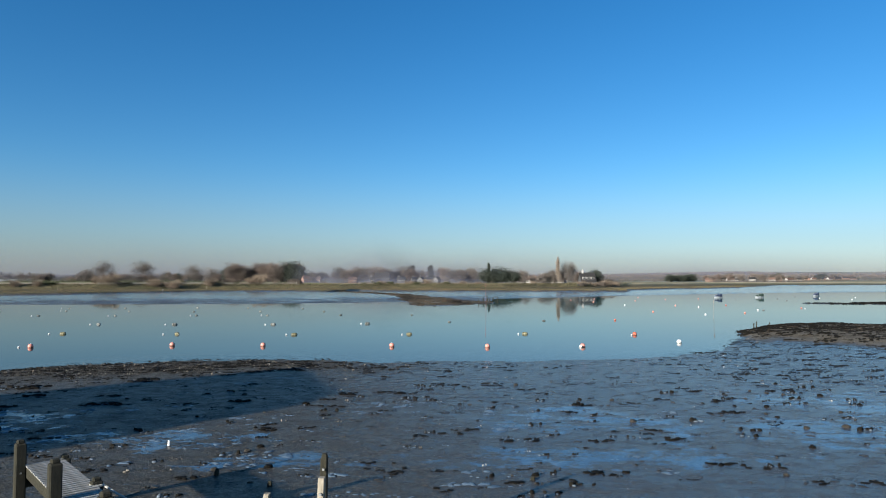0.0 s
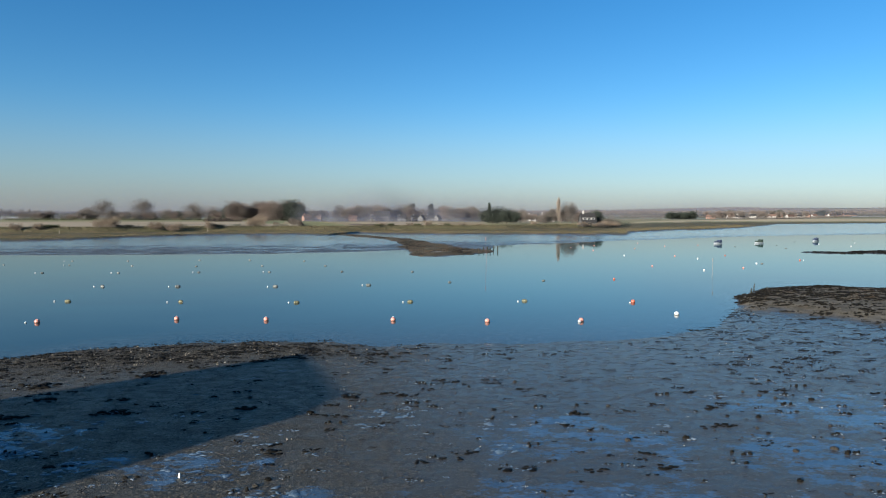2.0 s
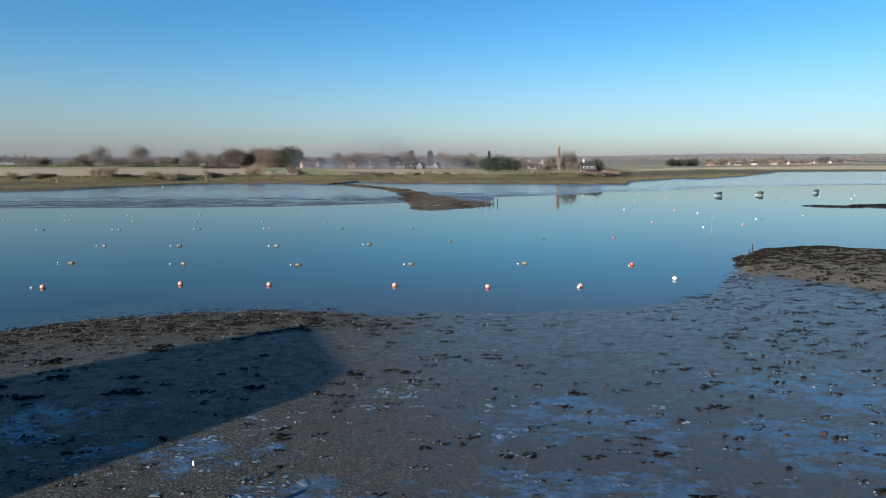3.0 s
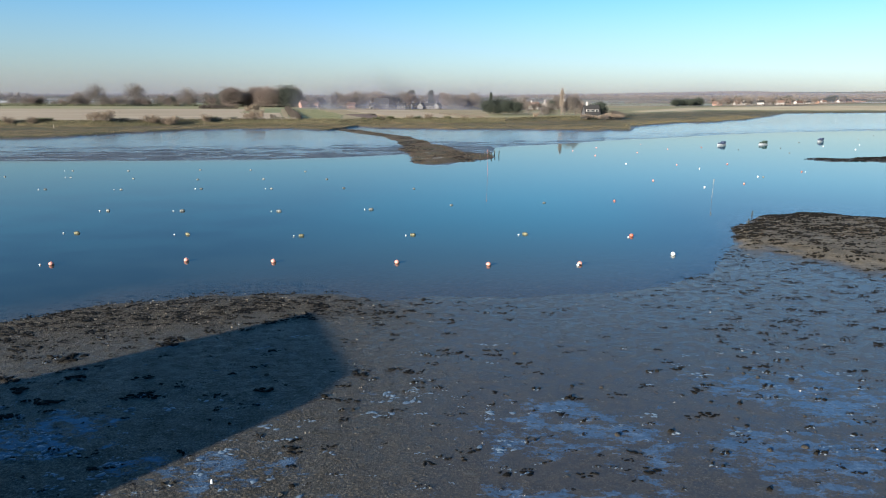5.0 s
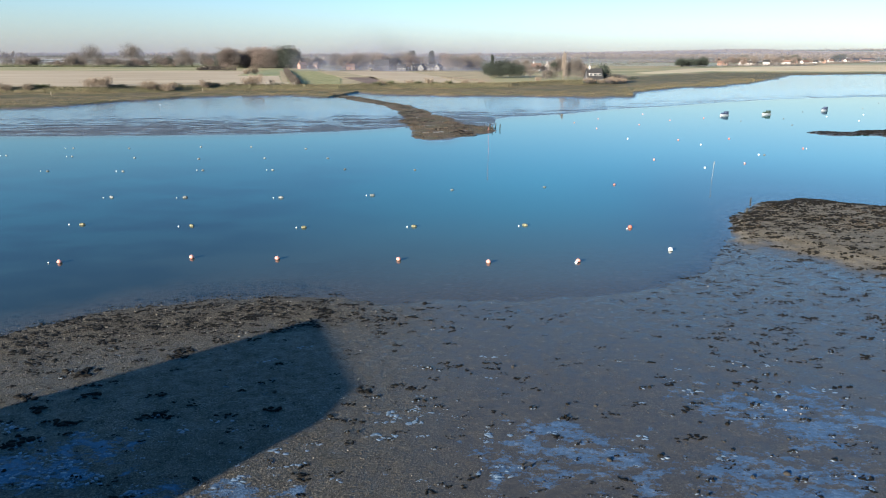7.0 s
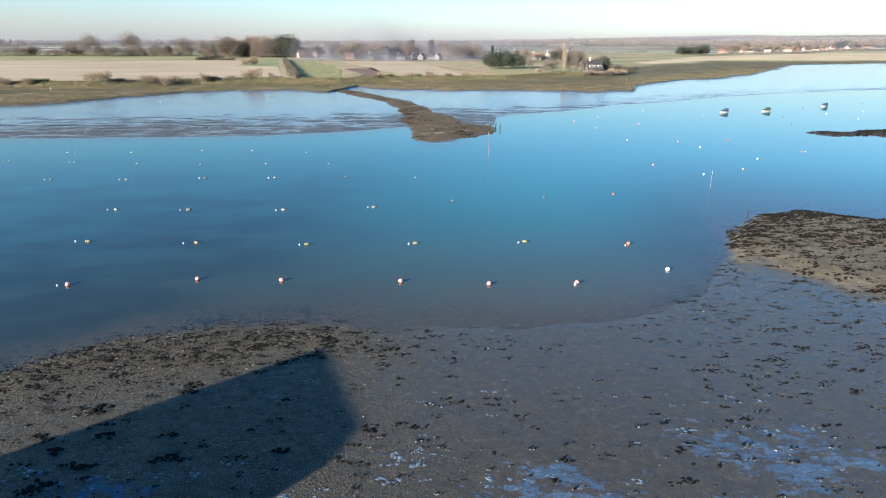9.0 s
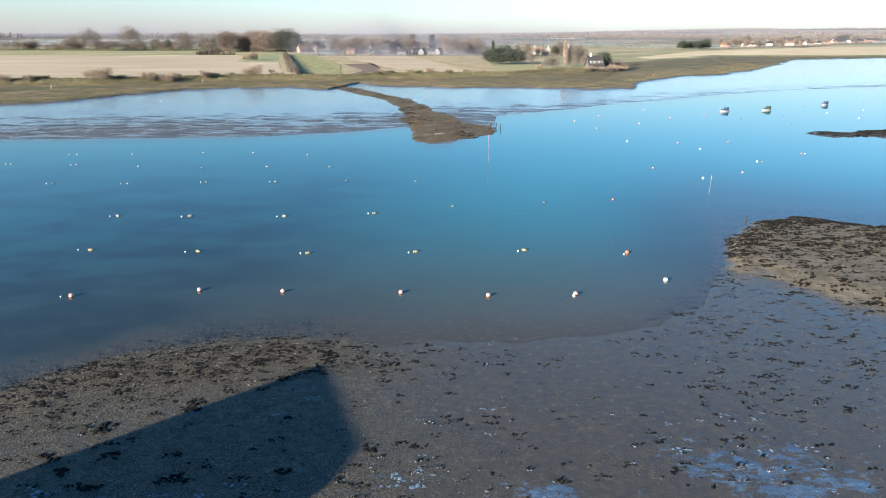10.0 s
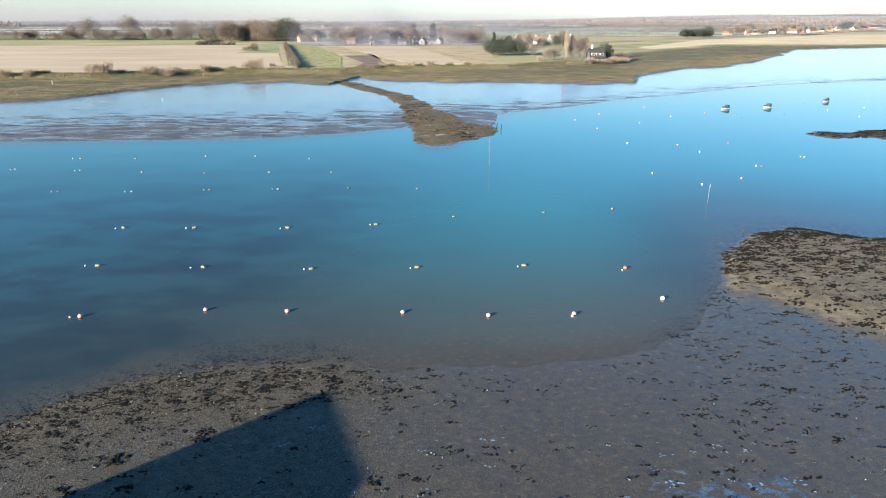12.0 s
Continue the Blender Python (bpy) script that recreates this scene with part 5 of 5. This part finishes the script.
# ---- the gangway off the quay ----
def gangway():
    root = thing("gangway", 0, 0, 0, 0, "narrow timber gangway with bleached slats and mossy posts", "jetty")
    p1, p2 = Vector((-5.97, 11.39, 0)), Vector((-4.30, 9.64, 0))
    run = (p2 - p1).normalized()
    turn = math.degrees(math.atan2(run.y, run.x))
    long = 5.6
    place = pose(p1.x, p1.y, 0, 0, 0, turn)
    wide = 0.56
    for y in (0.13, wide):
        part("bearer", boxed((-0.1, y - 0.05, 0.98), (long, y + 0.05, 1.17), 0.01), TIMBER, root).matrix_world = place
    slat = None
    for k in range(52):
        if slat is None:
            slat = part("slat", boxed((-0.022, 0.06, 0), (0.022, wide + 0.08, 0.03), 0.005), DECKING, root)
            ob = slat
        else:
            ob = new("slat", slat.data)
            ob.parent = root
        ob.matrix_world = place @ pose(0.06 + 0.108 * k, 0, 1.175, 0, 0, random.Random(k).uniform(-0.8, 0.8))
    for x, y, top in ((0.0, 0.0, 1.62), (2.42, 0.0, 1.79), (0.02, wide + 0.1, 1.26), (1.95, wide + 0.1, 1.3), (4.8, 0.0, 1.9), (4.6, wide + 0.1, 1.5)):
        w = 0.082
        bm = boxed((x - w, y - w, -0.6), (x + w, y + w, top - 0.06), 0.02)
        put_box(bm, (x - w * 0.7, y - w * 0.7, top - 0.07), (x + w * 0.7, y + w * 0.7, top), 0.02)
        post = part("post", bm, TIMBER, root)
        post.matrix_world = place
        part("bolt", tube(bmesh.new(), (x - 0.1, y, 1.08), (x + 0.1, y, 1.08), 0.016, 0.016, 6), GALV, post)
    for x in (0.0, 2.4, 4.7):
        part("cross_beam", boxed((x - 0.06, 0.0, 0.82), (x + 0.06, wide + 0.16, 0.975), 0.01), TIMBER, root).matrix_world = place
    part("binding", boxed((1.86, wide + 0.01, 1.14), (2.04, wide + 0.19, 1.22), 0.03), ROPE, root).matrix_world = place
    # mooring line from the far post towards the quay
    bm = bmesh.new()
    a, b = Vector((1.95, wide + 0.15, 1.2)), Vector((3.9, wide + 1.6, 0.35))
    pts = [a.lerp(b, t) - Vector((0, 0, 0.35 * t * (1 - t))) for t in np.linspace(0, 1, 9)]
    for p, q in zip(pts, pts[1:]):
        tube(bm, p, q, 0.018, 0.018, 6)
    part("mooring_line", bm, ROPE, root).matrix_world = place


gangway()


# ---- stones, shells and seaweed on the mud ----
def rock_mesh(seed):
    bm = bmesh.new()
    bmesh.ops.create_icosphere(bm, subdivisions=3, radius=1)
    off = Vector((seed * 3.1, seed * 1.7, 0))
    for v in bm.verts:
        n = noise.noise(v.co * 1.3 + off) * 0.35 + noise.noise(v.co * 3.7 + off) * 0.16
        v.co *= 1 + n
        v.co.z *= 0.62
    return bm


ROCKS = [tagged(part("weedy_stone", rock_mesh(s), STONE if s % 2 else WEED, smooth=True), "weed-draped stone half sunk in the wet mud", "stone", "stones on the near mud") for s in range(1, 5)]
for k, ob in enumerate(ROCKS):
    ob.matrix_world = pose(-6.3 + 40 * k, 2.0 + k, -3, 0, 0, 0)
STONES_RIGHT = [(13.2, 24.2), (11.5, 21.9), (10.9, 20.7), (11.0, 20.2), (11.0, 18.6), (10.0, 16.5), (13.3, 20.9), (10.5, 22.0), (11.5, 23.4), (15.5, 25.3), (12.8, 24.6), (14.4, 24.0), (8.2, 14.2), (3.0, 14.1), (12.2, 18.8), (11.2, 24.5), (12.4, 25.1), (14.7, 22.2)]
STONES_LEFT = [(-6.3, 24.1), (-6.4, 20.0), (-3.6, 16.0), (-3.4, 16.4), (-3.8, 14.4), (-2.7, 14.6), (6.5, 19.5), (5.7, 23.3), (3.8, 26.6), (1.9, 25.9), (6.8, 23.2)]
sr = random.Random(12)
for i, (x, y) in enumerate(STONES_RIGHT + STONES_LEFT):
    src = ROCKS[i % 4]
    ob = src if i < 4 else copy_thing(src, pose(0, 0, 0))
    s = sr.uniform(0.045, 0.095)
    ob.matrix_world = pose(x, y, height(x, y) + s * 0.18, 0, 0, sr.uniform(0, 360)) @ Matrix.Diagonal((s * 1.2, s, s, 1))


def patches(name, spots, sizes, material, label, category, fronds=9, seed=4, tall=0.16):
    """Ragged low heaps: each a handful of small overlapping lumps."""
    r = np.random.default_rng(seed)
    k = 7
    spots = np.array(spots)
    count = np.maximum(2, (fronds * r.uniform(0.6, 1.4, len(spots))).astype(int))
    s = np.repeat(sizes, count)
    n = len(s)
    cx = np.repeat(spots[:, 0], count) + r.normal(0, 0.46, n) * s
    cy = np.repeat(spots[:, 1], count) + r.normal(0, 0.2, n) * s
    h0 = lie(cx, cy)[0]
    ang = np.arange(k)[None, :] * 2 * np.pi / k
    rr = (s * r.uniform(0.16, 0.34, n))[:, None] * r.uniform(0.55, 1.35, (n, k))
    px, py = rr * np.cos(ang), rr * np.sin(ang) * r.uniform(0.38, 0.75, n)[:, None]
    tw = r.normal(0, 0.5, n)[:, None]
    qx, qy = px * np.cos(tw) - py * np.sin(tw), px * np.sin(tw) + py * np.cos(tw)
    up = s * tall * r.uniform(0.5, 1.4, n)
    co = np.empty((n, 2 * k + 1, 3), np.float32)
    co[:, :k, 0], co[:, :k, 1], co[:, :k, 2] = cx[:, None] + qx, cy[:, None] + qy, h0[:, None] - 0.02
    co[:, k:2 * k, 0], co[:, k:2 * k, 1] = cx[:, None] + qx * 0.62, cy[:, None] + qy * 0.62
    co[:, k:2 * k, 2] = h0[:, None] + up[:, None] * r.uniform(0.5, 1.0, (n, k))
    co[:, 2 * k, 0], co[:, 2 * k, 1], co[:, 2 * k, 2] = cx, cy, h0 + up * 0.9
    i, j = np.arange(k), (np.arange(k) + 1) % k
    one = np.concatenate([np.stack([i, j, k + j, k + i], 1).ravel(), np.stack([k + i, k + j, 0 * i + 2 * k], 1).ravel()])
    loops = (one[None, :] + (2 * k + 1) * np.arange(n)[:, None]).astype(np.int32).ravel()
    starts = np.concatenate([4 * i, 4 * k + 3 * i])
    starts = (starts[None, :] + 7 * k * np.arange(n)[:, None]).astype(np.int32).ravel()
    me = bpy.data.meshes.new(name)
    me.vertices.add(n * (2 * k + 1))
    me.vertices.foreach_set("co", co.ravel())
    me.loops.add(len(loops))
    me.loops.foreach_set("vertex_index", loops)
    me.polygons.add(len(starts))
    me.polygons.foreach_set("loop_start", starts)
    me.update(calc_edges=True)
    me.materials.append(material)
    return tagged(new(name, me), label, category, kind="stuff")


def scatter(n, seed, x0, x1, y0, y1, chance):
    r = np.random.default_rng(seed)
    x, y = r.uniform(x0, x1, n), r.uniform(y0, y1, n)
    h, cover = lie(x, y)
    keep = r.random(n) < chance(x, y, h, cover)
    return list(zip(x[keep], y[keep]))


def sized(spots, lo, hi, seed):
    r = np.random.default_rng(seed)
    return lo + (hi - lo) * r.random(len(spots)) ** 2


strand = scatter(24000, 1, -46, 6, 18, 40, lambda x, y, h, c: (0.5 * c["weed"] + 0.4 * (np.hypot((x + 11.5) / 5, (y - 36.8) / 2.0) < 1)) * (h > -0.2))
patches("strandline_seaweed", strand, sized(strand, 0.1, 0.6, 2), WEED, "dark strandline of seaweed along the water's edge", "seaweed", 6, seed=5, tall=0.06)
bank = scatter(26000, 3, 22, 75, 36, 66, lambda x, y, h, c: 0.75 * (h > 0.02) * (0.5 + 0.5 * np.sin(x * 0.9 + 2 * np.sin(y * 0.7)) ** 2) * np.maximum(c["spit"] * (0.26 + 0.26 * (y > 50)), (y > np.interp(x, *NEAR_SHORE) - 4.0) * (x > 24)))
patches("bank_seaweed", bank, sized(bank, 0.18, 0.75, 4), WEED, "dark seaweed clumps over the shingle bank", "seaweed", 7, seed=6, tall=0.1)
RUST = speckled("rust_brown_wrack", (0.012, 0.009, 0.006), (0.06, 0.042, 0.024), 4, 0.8, 0.6, 0.02, 0.2, vary=0.5)
rust = scatter(9000, 51, 22, 75, 44, 66, lambda x, y, h, c: 0.5 * (h > 0.05) * c["spit"] * ease(y, 46, 56) * (wobble(x, y, 2.2, 8) > -0.1))
patches("rust_seaweed", rust, sized(rust, 0.15, 0.5, 52), RUST, "rust-brown wrack over the back of the shingle bank", "seaweed", 6, seed=53, tall=0.1)
drowned = scatter(2600, 54, 14, 27, 36, 60, lambda x, y, h, c: 0.5 * (h < 0.0) * (h > -0.34))
patches("drowned_seaweed", drowned, sized(drowned, 0.12, 0.5, 55), WEED, "dark seaweed drowned in the shallows by the bank", "seaweed", 6, seed=56, tall=0.07)
mudweed = scatter(17000, 5, -26, 36, 13, 48, lambda x, y, h, c: (h > -0.1 * (x > 14)) * (1 - c["spit"]) * (0.06 + 0.03 * (x < -3) + 0.26 * (x > 13) * (y > 27) + 0.03 * (np.sin(x * 0.8 + y * 0.5) > 0.6) + 0.3 * (np.hypot((x + 1.5) / 2.5, (y - 24.8) / 1.2) < 1) + 0.2 * (np.hypot((x + 17) / 4, (y - 22.5) / 3.5) < 1) + 0.2 * (np.hypot((x - 5) / 2.5, (y - 33) / 0.8) < 1)))
patches("scattered_seaweed", mudweed, sized(mudweed, 0.1, 0.5, 7), WEED, "scattered dark seaweed clumps on the wet mud", "seaweed", 6, seed=8, tall=0.06)
GROYNE_STONE = speckled("weedy_groyne_stone", (0.012, 0.0095, 0.006), (0.085, 0.06, 0.036), 0.25, 0.85, 0.6, 0.04, vary=0.35)
gweed = scatter(7000, 8, -45, 14, 108, 240, lambda x, y, h, c: 0.8 * c["stones"])
patches("spit_boulders", gweed, sized(gweed, 0.3, 0.9, 9), GROYNE_STONE, "rough brown stones heaped along the low groyne", "stones", 3, seed=9, tall=0.14)
gcover = scatter(10000, 18, -45, 14, 108, 240, lambda x, y, h, c: 0.5 * c["stones"] * (np.sin(x * 0.5 + 1.3 * np.sin(y * 0.21)) > -0.1))
patches("groyne_seaweed", gcover, sized(gcover, 0.4, 1.3, 19), WEED, "dark olive weed draped over the groyne stones", "seaweed", 5, seed=20, tall=0.08)
iweed = scatter(6000, 10, 66, 160, 108, 140, lambda x, y, h, c: 0.9 * c["islet"])
patches("islet_seaweed", iweed, sized(iweed, 0.4, 1.1, 11), WEED, "black seaweed covering a low mud islet", "seaweed", 5, seed=10, tall=0.13)
fweed = scatter(6000, 11, -110, 0, 112, 190, lambda x, y, h, c: 0.5 * (h > 0.03) * (1 - c["stones"]) * np.exp(-((y - np.interp(x, *FAR_SHORE) - 16) / 14) ** 2))
patches("flat_seaweed", fweed, sized(fweed, 0.2, 1.0, 12), WEED, "streaks of dark weed on the far mudflat", "seaweed", 4, seed=11, tall=0.03)
clumps = [(-16.5, 23.5), (-15.3, 22.5), (-13.5, 21.5), (-14.4, 20.3), (-15.1, 25.6), (-13.6, 23.7), (-14.7, 20.0), (-10.3, 22.1), (-11.7, 27.9), (-7.9, 30.6), (-1.3, 24.7), (-0.5, 24.5), (-2.5, 24.2), (-3.1, 23.1), (-2.4, 32.3),
          (4.0, 31.2), (-6.0, 22.6), (6.1, 31.9), (0.9, 29.1), (4.0, 25.5), (6.1, 23.5), (7.0, 22.3), (10.0, 21.0), (-15.2, 25.8), (-11.8, 27.4), (3.7, 32.2), (23.5, 31.6)]
patches("seaweed_mat", clumps, [0.4 + 0.3 * (x < -8) - 0.12 * (x > 0) + 0.12 * math.sin(7 * x) for x, y in clumps], WEED, "thick dark mats of seaweed lying on the mud", "seaweed", 11, seed=42, tall=0.08)
lumps = scatter(1300, 43, -16, 24, 12.5, 29, lambda x, y, h, c: 0.09 + 0.25 * c["film"] + 0.8 * (np.hypot((x - 0.4) / 2.3, (y - 22.7) / 1.0) < 1))
patches("weed_lump", lumps, sized(lumps, 0.12, 0.34, 44), WEED, "small dark weed lumps on the icy mud", "seaweed", 4, seed=45, tall=0.22)
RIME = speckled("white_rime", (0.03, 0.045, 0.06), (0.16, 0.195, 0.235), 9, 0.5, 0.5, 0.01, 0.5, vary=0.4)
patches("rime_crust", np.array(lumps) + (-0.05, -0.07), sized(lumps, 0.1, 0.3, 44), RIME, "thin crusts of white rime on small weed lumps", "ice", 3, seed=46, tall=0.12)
PEBBLE = speckled("pale_shingle", (0.05, 0.045, 0.036), (0.24, 0.215, 0.175), 6, 0.8, 0.4, 0.01, vary=0.5)
pale = scatter(30000, 31, -34, 40, 14, 58, lambda x, y, h, c: (h > -0.02) * (0.03 * (1 - c["wet"]) + 0.3 * c["weed"] + 0.15 * c["spit"]))
patches("pale_shingle", pale, sized(pale, 0.07, 0.18, 32), PEBBLE, "pale shingle and broken shell along the strandline", "shingle", 2, seed=33, tall=0.3)
pebbles = scatter(26000, 12, -26, 30, 13, 58, lambda x, y, h, c: (h > 0.0) * (0.05 + 0.6 * c["weed"] + 0.25 * c["spit"]))
patches("shingle", pebbles, sized(pebbles, 0.05, 0.15, 13), STONE, "small stones strewn over the mud", "shingle", 2, seed=14, tall=0.26)
shells = scatter(900, 13, -26, 30, 13, 40, lambda x, y, h, c: (h > 0.0) * (0.1 + 0.5 * c["weed"]))
patches("shells", shells, sized(shells, 0.05, 0.12, 15), SHELL, "pale broken shells on the mud", "shells", 2, seed=15, tall=0.3)
SILT = speckled("wet_silt", (0.02, 0.017, 0.012), (0.05, 0.043, 0.031), 4, 0.4, 0.5, 0.02, 0.45, vary=0.3)
casts = scatter(5000, 21, -24, 26, 12.5, 30, lambda x, y, h, c: (h > 0.0) * (0.35 - 0.2 * c["wet"]))
patches("worm_casts", casts, sized(casts, 0.12, 0.45, 22), SILT, "small low wet worm casts over the mud", "mud", 1.6, seed=23, tall=0.04)
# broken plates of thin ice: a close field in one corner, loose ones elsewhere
# the blue of the sky's reflection is put into the ice colour
ICE = speckled("sky_tinted_ice", (0.035, 0.055, 0.08), (0.13, 0.17, 0.215), 3, 0.32, 0.5, 0.02, 0.5, vary=0.3)
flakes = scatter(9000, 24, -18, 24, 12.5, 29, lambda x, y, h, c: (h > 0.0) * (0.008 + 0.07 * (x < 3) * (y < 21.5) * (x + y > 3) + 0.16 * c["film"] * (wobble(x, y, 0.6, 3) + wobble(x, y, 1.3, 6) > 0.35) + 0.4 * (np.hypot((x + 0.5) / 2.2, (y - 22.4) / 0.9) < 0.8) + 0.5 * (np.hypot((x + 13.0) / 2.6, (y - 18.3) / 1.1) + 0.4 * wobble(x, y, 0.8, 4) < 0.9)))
patches("ice_plates", flakes, sized(flakes, 0.12, 0.6, 25), ICE, "thin ice plates and scum on the wet mud, tinted sky blue", "ice", 5, seed=26, tall=0.03)

# the patterns from which the copies were taken are no longer needed
for kind in OAK + RUSSET + PINE + BUSH + BRAMBLE + [POPLAR, FIR, RED_BALL, ORANGE_BALL, WHITE_BALL, YELLOW_CAN, GREY_CAN, FLOAT]:
    for ob in [*kind.children_recursive, kind]:
        bpy.data.objects.remove(ob)
